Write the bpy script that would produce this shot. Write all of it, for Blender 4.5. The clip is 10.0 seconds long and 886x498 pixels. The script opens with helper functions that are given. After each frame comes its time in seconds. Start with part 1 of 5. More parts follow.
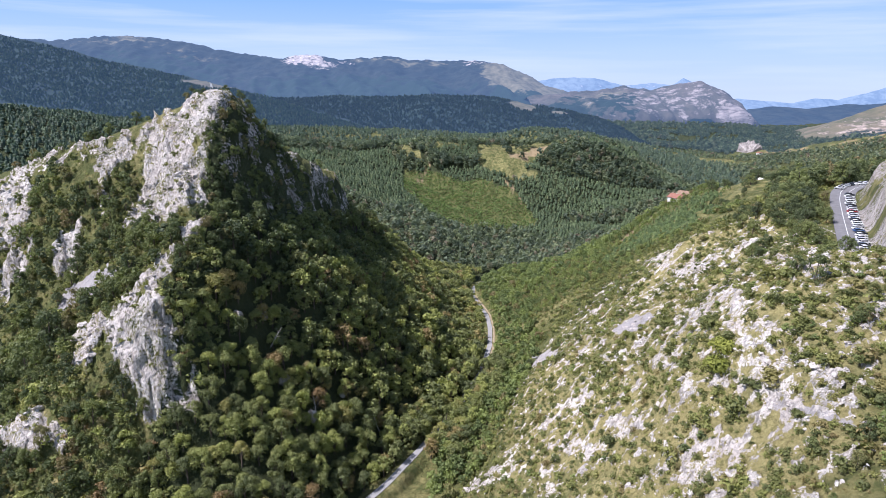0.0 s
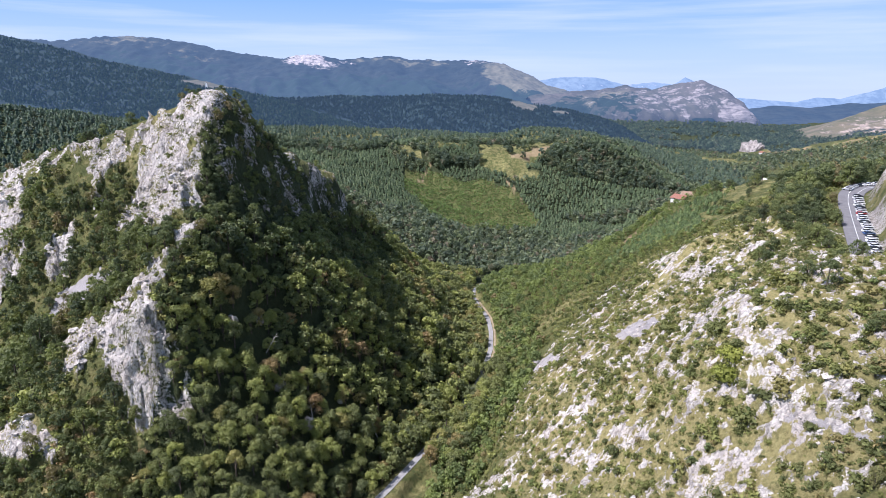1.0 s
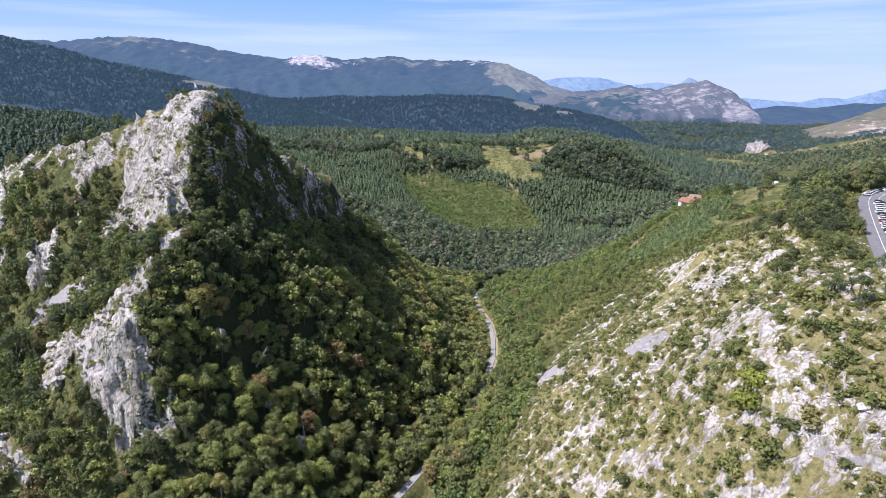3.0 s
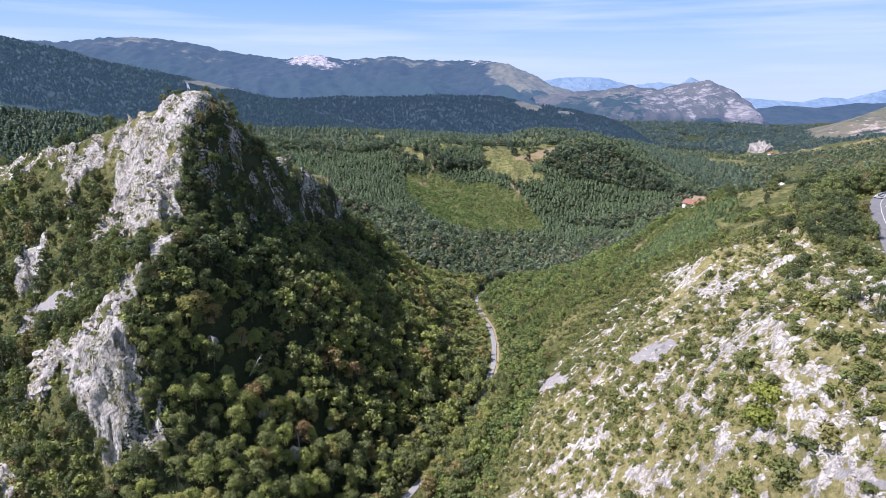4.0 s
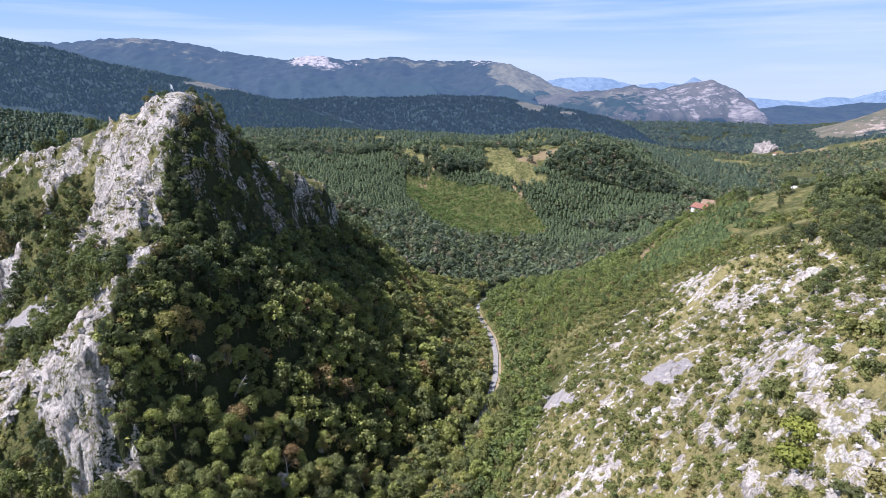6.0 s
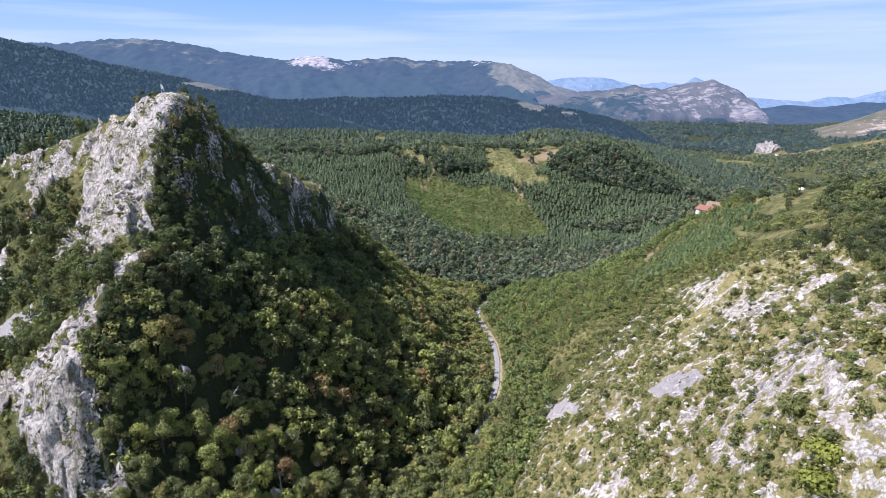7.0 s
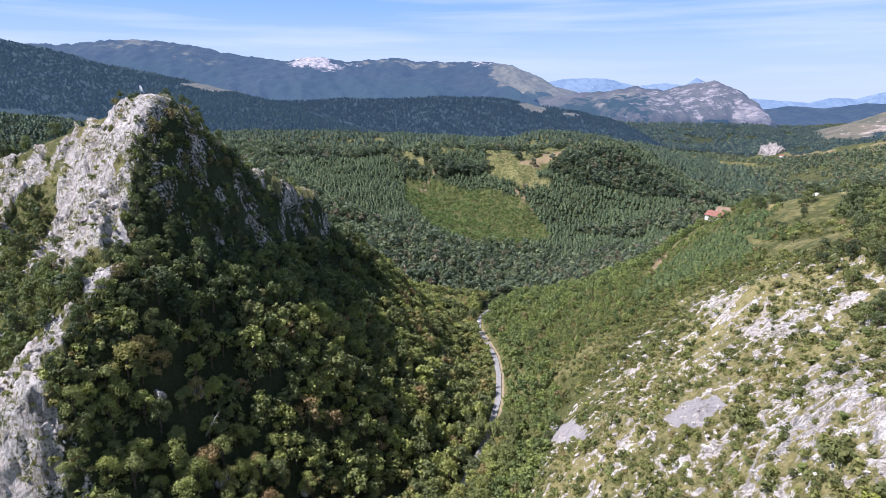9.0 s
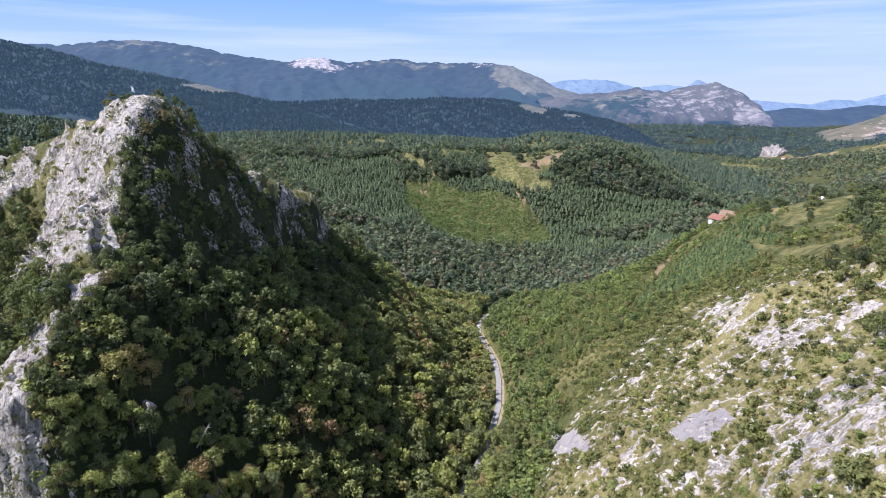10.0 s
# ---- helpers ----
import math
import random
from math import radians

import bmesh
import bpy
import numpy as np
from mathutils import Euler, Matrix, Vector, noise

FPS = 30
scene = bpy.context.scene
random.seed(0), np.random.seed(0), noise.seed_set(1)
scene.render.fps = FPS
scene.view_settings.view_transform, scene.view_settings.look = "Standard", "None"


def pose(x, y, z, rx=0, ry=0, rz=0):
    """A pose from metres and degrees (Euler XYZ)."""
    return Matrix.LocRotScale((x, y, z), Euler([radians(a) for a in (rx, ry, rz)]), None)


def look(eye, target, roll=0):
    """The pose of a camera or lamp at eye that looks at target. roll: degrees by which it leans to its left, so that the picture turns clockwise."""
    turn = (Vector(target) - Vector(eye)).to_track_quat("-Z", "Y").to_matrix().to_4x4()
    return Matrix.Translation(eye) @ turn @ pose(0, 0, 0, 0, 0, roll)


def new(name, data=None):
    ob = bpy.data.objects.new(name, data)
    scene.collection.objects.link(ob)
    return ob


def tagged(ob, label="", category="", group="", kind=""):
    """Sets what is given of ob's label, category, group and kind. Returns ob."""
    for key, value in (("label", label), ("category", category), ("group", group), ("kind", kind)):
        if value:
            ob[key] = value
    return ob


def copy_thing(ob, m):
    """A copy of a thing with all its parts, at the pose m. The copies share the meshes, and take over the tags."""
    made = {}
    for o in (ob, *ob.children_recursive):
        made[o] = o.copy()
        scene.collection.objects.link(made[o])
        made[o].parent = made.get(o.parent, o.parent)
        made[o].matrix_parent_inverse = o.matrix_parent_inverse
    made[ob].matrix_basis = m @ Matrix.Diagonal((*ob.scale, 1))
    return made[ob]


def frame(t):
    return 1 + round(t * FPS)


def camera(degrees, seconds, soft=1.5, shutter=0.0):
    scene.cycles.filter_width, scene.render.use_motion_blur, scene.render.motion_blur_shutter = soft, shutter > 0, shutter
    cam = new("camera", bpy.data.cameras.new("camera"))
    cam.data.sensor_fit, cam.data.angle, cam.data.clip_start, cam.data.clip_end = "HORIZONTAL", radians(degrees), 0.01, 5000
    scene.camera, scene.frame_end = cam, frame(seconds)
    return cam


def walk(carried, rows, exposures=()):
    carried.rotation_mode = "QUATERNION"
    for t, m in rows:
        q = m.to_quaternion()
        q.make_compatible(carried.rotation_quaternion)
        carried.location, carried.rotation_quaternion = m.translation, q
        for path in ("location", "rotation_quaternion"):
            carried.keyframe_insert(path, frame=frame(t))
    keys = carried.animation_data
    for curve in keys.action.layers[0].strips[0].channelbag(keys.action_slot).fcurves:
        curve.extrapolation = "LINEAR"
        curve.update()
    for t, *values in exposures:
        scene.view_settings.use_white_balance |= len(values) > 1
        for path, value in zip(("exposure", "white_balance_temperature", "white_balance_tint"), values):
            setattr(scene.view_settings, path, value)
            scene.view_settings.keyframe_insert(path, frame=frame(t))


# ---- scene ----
cam = camera(72.0, 10.0, soft=0.7)
PATH = [
    (0, (0.806, 0.783, -0.36), (0.781, 2.716, -0.872), 0.3),
    (0.5, (1.243, 3.708, -0.351), (1.215, 5.641, -0.865), 0.3),
    (1, (1.677, 6.903, -0.352), (1.647, 8.836, -0.865), 0.2),
    (1.5, (2.066, 10.201, -0.313), (2.032, 12.134, -0.827), 0.2),
    (2, (2.362, 13.7, -0.295), (2.327, 15.632, -0.809), 0.2),
    (2.5, (2.656, 17.267, -0.276), (2.619, 19.2, -0.789), 0.2),
    (4, (3.814, 29.011, -0.222), (3.77, 30.944, -0.734), 0.1),
    (4.5, (4.133, 33.067, -0.233), (4.087, 35.0, -0.745), 0.1),
    (5, (4.423, 37.309, -0.227), (4.375, 39.242, -0.738), 0.0),
    (5.5, (4.77, 41.393, -0.212), (4.72, 43.326, -0.723), -0.0),
    (7, (5.226, 54.578, -0.341), (5.173, 56.511, -0.851), -0.1),
    (7.5, (5.333, 58.961, -0.392), (5.279, 60.894, -0.902), -0.1),
    (8, (5.45, 63.469, -0.396), (5.396, 65.403, -0.905), -0.1),
    (8.5, (5.629, 67.861, -0.348), (5.573, 69.794, -0.857), -0.1),
    (9, (5.845, 72.193, -0.252), (5.789, 74.127, -0.759), -0.1),
    (9.5, (6.058, 75.826, -0.13), (6.001, 77.761, -0.634), -0.1),
    (10, (6.347, 78.604, -0.043), (6.289, 80.539, -0.547), -0.0),
]
walk(cam, [(t, look(eye, target, roll)) for t, eye, target, roll in PATH], [(0.0, 0.55, 5600, 21), (10.0, 0.55, 5600, 21)])

# ---- daylight: clear late-summer sky with thin cirrus, sun high on the left ----
SUN_ELEV, SUN_AZ = radians(53), radians(-106)      # azimuth from +y, clockwise seen from above
sun_dir = Vector((math.sin(SUN_AZ) * math.cos(SUN_ELEV), math.cos(SUN_AZ) * math.cos(SUN_ELEV), math.sin(SUN_ELEV)))
sun = new("sun", bpy.data.lights.new("sun", "SUN"))
sun.data.energy, sun.data.angle, sun.data.color = 5.0, radians(0.5), (1.0, 0.925, 0.81)
sun.matrix_world = look(sun_dir * 500, (0, 0, 0))

world = bpy.data.worlds.new("sky")
scene.world = world
world.use_nodes = True
wt = world.node_tree
wt.nodes.clear()
w_out, w_bg, w_sky = wt.nodes.new("ShaderNodeOutputWorld"), wt.nodes.new("ShaderNodeBackground"), wt.nodes.new("ShaderNodeTexSky")
w_sky.sky_type, w_sky.sun_disc = "NISHITA", False
w_sky.sun_elevation, w_sky.sun_rotation = SUN_ELEV, SUN_AZ
w_sky.altitude, w_sky.air_density, w_sky.dust_density, w_sky.ozone_density = 600, 1.0, 0.15, 3.0
w_bg.inputs["Strength"].default_value = 0.056
w_co, w_map = wt.nodes.new("ShaderNodeTexCoord"), wt.nodes.new("ShaderNodeMapping")
w_map.inputs["Scale"].default_value = (1.3, 2.0, 26)
w_n, w_ramp, w_mix = wt.nodes.new("ShaderNodeTexNoise"), wt.nodes.new("ShaderNodeValToRGB"), wt.nodes.new("ShaderNodeMix")
w_n.inputs["Scale"].default_value, w_n.inputs["Detail"].default_value, w_n.inputs["Roughness"].default_value = 1.5, 6, 0.55
w_ramp.color_ramp.elements[0].position, w_ramp.color_ramp.elements[1].position = 0.42, 0.66
w_ramp.color_ramp.elements[1].color = (0.7, 0.7, 0.7, 1)
w_mix.data_type = "RGBA"
w_mix.inputs[7].default_value = (8.8, 10.0, 11.2, 1)
wt.links.new(w_co.outputs["Generated"], w_map.inputs["Vector"])
wt.links.new(w_map.outputs["Vector"], w_n.inputs["Vector"])
wt.links.new(w_n.outputs["Fac"], w_ramp.inputs["Fac"])
wt.links.new(w_ramp.outputs["Color"], w_mix.inputs[0])
w_sep, w_low, w_veil = wt.nodes.new("ShaderNodeSeparateXYZ"), wt.nodes.new("ShaderNodeValToRGB"), wt.nodes.new("ShaderNodeMix")
w_veil.data_type = "RGBA"
low = w_low.color_ramp.elements
low.new(0.5)
for el, (p_, c_) in zip(low, ((0.0, 0.92), (0.18, 0.85), (0.6, 0.0))):
    el.position, el.color = p_, (c_, c_, c_, 1)
w_tint = wt.nodes.new("ShaderNodeValToRGB")              # bright haze low in the sky, deepening upwards
tint = w_tint.color_ramp.elements
tint.new(0.5)
for el, (p_, c_) in zip(tint, ((0.0, (8.1, 9.5, 11.1)), (0.055, (6.9, 8.9, 11.1)), (0.14, (3.7, 6.7, 10.5)))):
    el.position, el.color = p_, (*c_, 1)
wt.links.new(w_sep.outputs["Z"], w_tint.inputs["Fac"])
wt.links.new(w_tint.outputs["Color"], w_veil.inputs[7])
wt.links.new(w_co.outputs["Generated"], w_sep.inputs[0])
wt.links.new(w_sep.outputs["Z"], w_low.inputs["Fac"])
wt.links.new(w_low.outputs["Color"], w_veil.inputs[0])
wt.links.new(w_sky.outputs["Color"], w_veil.inputs[6])
wt.links.new(w_veil.outputs[2], w_mix.inputs[6])
wt.links.new(w_mix.outputs[2], w_bg.inputs["Color"])
wt.links.new(w_bg.outputs["Background"], w_out.inputs["Surface"])


# ---- materials ----
class Nodes:
    """A node material, built with few words."""

    def __init__(self, name):
        self.mat = bpy.data.materials.new(name)
        self.mat.use_nodes = True
        self.t = self.mat.node_tree
        self.bsdf = self.t.nodes["Principled BSDF"]
        self.bsdf.inputs["Specular IOR Level"].default_value = 0.2

    def link(self, a, b):
        self.t.links.new(a, b)

    def place(self, stretch=(1, 1, 1), own=False):
        co, mp = self.t.nodes.new("ShaderNodeTexCoord"), self.t.nodes.new("ShaderNodeMapping")
        mp.inputs["Scale"].default_value = stretch
        self.link(co.outputs["Object" if own else "Generated"] if own else self.pos(), mp.inputs["Vector"])
        return mp.outputs["Vector"]

    def pos(self):
        return self.t.nodes.new("ShaderNodeNewGeometry").outputs["Position"]

    def island(self):
        return self.t.nodes.new("ShaderNodeNewGeometry").outputs["Random Per Island"]

    def each(self):
        return self.t.nodes.new("ShaderNodeObjectInfo").outputs["Random"]

    def attr(self, name):
        n = self.t.nodes.new("ShaderNodeAttribute")
        n.attribute_name = name
        return n.outputs["Fac"]

    def noise(self, scale, detail=4, rough=0.55, vec=None):
        n = self.t.nodes.new("ShaderNodeTexNoise")
        n.inputs["Scale"].default_value, n.inputs["Detail"].default_value, n.inputs["Roughness"].default_value = scale, detail, rough
        self.link(vec or self.pos(), n.inputs["Vector"])
        return n.outputs["Fac"]

    def voronoi(self, scale, vec=None, feature="F1"):
        n = self.t.nodes.new("ShaderNodeTexVoronoi")
        n.feature = feature
        n.inputs["Scale"].default_value = scale
        self.link(vec or self.pos(), n.inputs["Vector"])
        return n.outputs["Distance"]

    def math(self, op, a, b=0.5, clamp=False):
        n = self.t.nodes.new("ShaderNodeMath")
        n.operation, n.use_clamp = op, clamp
        for i, v in enumerate((a, b)):
            if isinstance(v, (int, float)):
                n.inputs[i].default_value = v
            else:
                self.link(v, n.inputs[i])
        return n.outputs[0]

    def ramp(self, fac, *stops):
        n = self.t.nodes.new("ShaderNodeValToRGB")
        e = n.color_ramp.elements
        while len(e) < len(stops):
            e.new(0.5)
        for el, (p, c) in zip(e, stops):
            el.position = p
            el.color = (c, c, c, 1) if isinstance(c, (int, float)) else (*c, 1)
        self.link(fac, n.inputs["Fac"])
        return n.outputs["Color"]

    def mix(self, fac, a, b, mode="MIX"):
        n = self.t.nodes.new("ShaderNodeMix")
        n.data_type, n.blend_type = "RGBA", mode
        for i, v in ((0, fac), (6, a), (7, b)):
            if isinstance(v, (int, float)):
                n.inputs[i].default_value = v
            elif isinstance(v, tuple):
                n.inputs[i].default_value = (*v, 1)
            else:
                self.link(v, n.inputs[i])
        return n.outputs[2]

    def bump(self, height, strength=0.5, distance=0.3):
        n = self.t.nodes.new("ShaderNodeBump")
        n.inputs["Strength"].default_value, n.inputs["Distance"].default_value = strength, distance
        self.link(height, n.inputs["Height"])
        self.link(n.outputs["Normal"], self.bsdf.inputs["Normal"])

    def done(self, color, rough=0.9, metal=0.0):
        if isinstance(color, tuple):
            self.bsdf.inputs["Base Color"].default_value = (*color, 1)
        else:
            self.link(color, self.bsdf.inputs["Base Color"])
        if isinstance(rough, (int, float)):
            self.bsdf.inputs["Roughness"].default_value = rough
        else:
            self.link(rough, self.bsdf.inputs["Roughness"])
        self.bsdf.inputs["Metallic"].default_value = metal
        return self.mat

    # Stands in for haze: the surface itself gives off a faint blue glow.
    def haze_glow(self, color, strength):
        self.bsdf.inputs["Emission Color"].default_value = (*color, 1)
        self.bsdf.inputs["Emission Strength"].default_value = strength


def limestone_color(n):
    """Pale grey limestone with darker runs, rusty stains and cracks."""
    big = n.ramp(n.noise(0.09, 5), (0.3, (0.60, 0.535, 0.485)), (0.55, (0.76, 0.70, 0.645)), (0.75, (0.85, 0.80, 0.745)))
    runs = n.ramp(n.noise(0.55, 6, 0.65, n.place((1, 1, 0.25))), (0.34, 0.55), (0.5, 1.0))
    c = n.mix(1.0, big, runs, "MULTIPLY")
    c = n.mix(1.0, c, n.ramp(n.noise(0.95, 8, 0.78), (0.36, 0.68), (0.47, 1.12)), "MULTIPLY")
    c = n.mix(1.0, c, n.ramp(n.noise(0.5, 7, 0.8, n.place((2.2, 2.2, 0.5))), (0.36, 0.72), (0.46, 1.0)), "MULTIPLY")
    for scale, depth, stretch in ((0.10, 0.5, (1, 1, 0.3)), (0.33, 0.66, (1, 1, 0.4))):
        crack = n.math("ABSOLUTE", n.math("SUBTRACT", n.noise(scale, 6, 0.62, n.place(stretch)), 0.5))
        c = n.mix(1.0, c, n.ramp(crack, (0.0, depth), (0.03, 1.0)), "MULTIPLY")
    stain = n.ramp(n.noise(0.23, 4), (0.55, 0.0), (0.75, 0.55))
    return n.mix(stain, c, (0.33, 0.26, 0.19))


def mat_ground():
    n = Nodes("hillside")
    rock, dry, wood, scree, bare = (n.attr(a) for a in ("rock", "dry", "wood", "scree", "bare"))
    fine, mid, big = n.noise(1.3, 5, 0.65), n.noise(0.22, 5, 0.6), n.noise(0.03, 4)
    green = n.ramp(mid, (0.3, (0.080, 0.096, 0.032)), (0.5, (0.132, 0.140, 0.048)), (0.7, (0.200, 0.186, 0.070)))
    straw = n.ramp(fine, (0.3, (0.27, 0.236, 0.096)), (0.7, (0.46, 0.402, 0.178)))
    c = n.mix(n.ramp(n.math("ADD", n.math("MULTIPLY", dry, 0.9), n.math("SUBTRACT", mid, 0.5)), (0.25, 0.0), (0.65, 1.0)), green, straw)
    c = n.mix(n.ramp(n.noise(0.75, 6, 0.7), (0.5, 0.0), (0.62, 0.75)), c, n.ramp(n.noise(0.13, 3), (0.4, (0.110, 0.128, 0.040)), (0.6, (0.19, 0.165, 0.06))))
    c = n.mix(n.ramp(n.math("ADD", wood, n.math("MULTIPLY", n.math("SUBTRACT", fine, 0.5), 0.6)), (0.35, 0.0), (0.65, 1.0)), c, n.ramp(fine, (0.3, (0.034, 0.044, 0.018)), (0.7, (0.068, 0.080, 0.034))))
    c = n.mix(n.ramp(bare, (0.3, 0.0), (0.7, 1.0)), c, n.ramp(fine, (0.3, (0.25, 0.185, 0.10)), (0.7, (0.38, 0.295, 0.17))))
    c = n.mix(n.ramp(n.math("ADD", scree, n.math("MULTIPLY", n.math("SUBTRACT", n.noise(0.35, 7, 0.7), 0.5), 2.0)), (0.45, 0.0), (0.58, 1.0)), c, n.ramp(n.noise(2.5, 4, 0.7), (0.3, (0.37, 0.342, 0.337)), (0.7, (0.55, 0.512, 0.50))))
    rock = n.math("ADD", rock, n.math("MULTIPLY", n.math("MULTIPLY", n.math("SUBTRACT", n.noise(0.11, 4, 0.6, n.place((1, 1, 0.6))), 0.52), 1.5), n.math("MULTIPLY", rock, 2.0, True)))
    edge = n.math("ADD", n.math("MULTIPLY", rock, 0.66), n.math("MULTIPLY", n.math("MULTIPLY", n.math("SUBTRACT", n.noise(0.85, 8, 0.78), 0.5), 2.6), n.math("MULTIPLY", n.attr("rock"), 3.0, True)))
    c = n.mix(n.ramp(edge, (0.46, 0.0), (0.52, 1.0)), c, n.mix(n.math("MULTIPLY", n.attr("grey"), 0.2, True), limestone_color(n), (0.42, 0.41, 0.415), "MULTIPLY"))
    c = n.mix(0.35, c, n.mix(1.0, c, n.ramp(big, (0.3, 0.65), (0.7, 1.4)), "MULTIPLY"))
    n.bump(n.math("ADD", n.math("ADD", n.noise(0.7, 9, 0.75, n.place((1.25, 1.25, 0.6))), n.math("MULTIPLY", n.noise(0.2, 5, 0.6, n.place((1, 1, 0.35))), 2.2)), n.math("MULTIPLY", n.math("MULTIPLY", n.voronoi(0.45, n.place((1, 1, 0.45))), rock), 0.5)), 0.9, 2.2)
    return n.done(c, 0.93)


def mat_rock(name, darken):
    n = Nodes(name)
    c = n.mix(darken, limestone_color(n), (0.42, 0.41, 0.415), "MULTIPLY")
    moss = n.ramp(n.noise(0.5, 5, 0.6), (0.6, 0.0), (0.72, 0.8))
    c = n.mix(moss, c, (0.13, 0.125, 0.05))
    n.bump(n.math("ADD", n.noise(0.8, 8, 0.75), n.voronoi(0.7)), 0.9, 0.8)
    return n.done(c, 0.9)


def mat_leaf(name, dark, mid, light, warm, warm_share=0.12):
    """Foliage: one tone a tree, a smaller step from clump to clump."""
    n = Nodes(name)
    tone = n.math("FRACT", n.math("ADD", n.attr("tone"), n.each()))
    c = n.ramp(tone, (0.0, dark), (0.45, mid), (0.8, light), (1.0 - warm_share, light), (1.0, warm))
    c = n.mix(1.0, c, n.ramp(n.island(), (0.0, 0.72), (1.0, 1.28)), "MULTIPLY")
    n.done(c, 0.6)
    thin, both, out = n.t.nodes.new("ShaderNodeBsdfTranslucent"), n.t.nodes.new("ShaderNodeMixShader"), n.t.nodes["Material Output"]
    both.inputs[0].default_value = 0.3
    n.link(n.mix(1.0, c, (1.18, 1.28, 0.82), "MULTIPLY"), thin.inputs["Color"])
    n.link(n.bsdf.outputs[0], both.inputs[1])
    n.link(thin.outputs[0], both.inputs[2])
    n.link(both.outputs[0], out.inputs["Surface"])
    return n.mat


def mat_plain(name, dark, light, scale, rough=0.8, metal=0.0, relief=0.1):
    n = Nodes(name)
    c = n.ramp(n.noise(scale, 5, 0.6), (0.3, dark), (0.7, light))
    c = n.mix(1.0, c, n.ramp(n.noise(scale * 7, 4), (0.25, 0.85), (0.75, 1.1)), "MULTIPLY")
    n.bump(n.noise(scale * 5, 4), relief, 0.05)
    return n.done(c, rough, metal)


# The second limestone is the first darkened, painting weaker sun on the crag.
M_GROUND, M_ROCK, M_CRAGROCK = mat_ground(), mat_rock("limestone", 0.06), mat_rock("dimmed_limestone", 0.32)
M_OAK = mat_leaf("oak_leaves", (0.146, 0.166, 0.076), (0.242, 0.260, 0.096), (0.340, 0.360, 0.110), (0.310, 0.215, 0.110), 0.16)
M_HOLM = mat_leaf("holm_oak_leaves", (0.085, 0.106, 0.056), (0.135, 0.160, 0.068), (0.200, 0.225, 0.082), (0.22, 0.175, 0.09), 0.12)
M_BUSH = mat_leaf("bush_leaves", (0.118, 0.134, 0.052), (0.190, 0.202, 0.070), (0.268, 0.278, 0.088), (0.26, 0.205, 0.095), 0.16)
M_BANK = mat_leaf("bank_leaves", (0.135, 0.172, 0.068), (0.190, 0.232, 0.080), (0.250, 0.295, 0.092), (0.23, 0.185, 0.09), 0.1)
# Pines of the valley sides: middle-distance haze painted in as extra blue.
M_PINE = mat_leaf("hazed_pine_needles", (0.082, 0.118, 0.088), (0.112, 0.154, 0.106), (0.142, 0.186, 0.114), (0.16, 0.18, 0.115), 0.1)
M_YOUNGPINE = mat_leaf("hazed_young_pine_needles", (0.108, 0.148, 0.082), (0.140, 0.186, 0.098), (0.175, 0.224, 0.112), (0.19, 0.21, 0.11), 0.1)
M_PLANTATION = mat_leaf("plantation_needles", (0.100, 0.142, 0.060), (0.135, 0.184, 0.072), (0.170, 0.222, 0.082), (0.18, 0.20, 0.09), 0.1)
# Extra blue again, painted in for haze over the dale.
M_DALEOAK = mat_leaf("hazed_dale_oak_leaves", (0.106, 0.134, 0.094), (0.154, 0.188, 0.118), (0.218, 0.254, 0.140), (0.23, 0.19, 0.14), 0.14)
M_BARK = mat_plain("bark", (0.05, 0.04, 0.03), (0.16, 0.13, 0.10), 1.5, 0.9)


# ---- arithmetic of the land ----
def noise2(x, y, seed=0):
    """Smooth gradient noise, about -0.7 to 0.7, for arrays."""
    xi, yi = np.floor(x).astype(np.int64), np.floor(y).astype(np.int64)
    xf, yf = x - xi, y - yi

    def corner(i, j):
        h = ((xi + i) * 374761393 + (yi + j) * 668265263 + seed * 2147483) & 0x7FFFFFFF
        h = ((h ^ (h >> 13)) * 1274126177) & 0x7FFFFFFF
        a = (h ^ (h >> 16)) * (2 * np.pi / 65536.0)
        return np.cos(a) * (xf - i) + np.sin(a) * (yf - j)

    u, v = xf * xf * xf * (xf * (xf * 6 - 15) + 10), yf * yf * yf * (yf * (yf * 6 - 15) + 10)
    top = corner(0, 0) * (1 - u) + corner(1, 0) * u
    low = corner(0, 1) * (1 - u) + corner(1, 1) * u
    return top * (1 - v) + low * v


def fbm(x, y, octaves=4, seed=0, gain=0.5):
    total, amp = 0 * x, 1.0
    for k in range(octaves):
        total = total + amp * noise2(x * 2**k + 17.3 * k, y * 2**k - 9.1 * k, seed + k)
        amp *= gain
    return total


def ridged(x, y, octaves=4, seed=0):
    total, amp = 0 * x, 1.0
    for k in range(octaves):
        total = total + amp * (1 - 2.4 * np.abs(noise2(x * 2**k + 5.7 * k, y * 2**k, seed + k)))
        amp *= 0.5
    return total


def smooth(a, b, v):
    t = np.clip((v - a) / (b - a), 0, 1)
    return t * t * (3 - 2 * t)


def inside(poly, x, y):
    """Which points lie in a plan outline."""
    hit = np.zeros(x.shape, bool)
    for (x0, y0), (x1, y1) in zip(poly, poly[1:] + poly[:1]):
        cross = ((y0 > y) != (y1 > y)) & (x < (x1 - x0) * (y - y0) / (y1 - y0 + 1e-9) + x0)
        hit ^= cross
    return hit


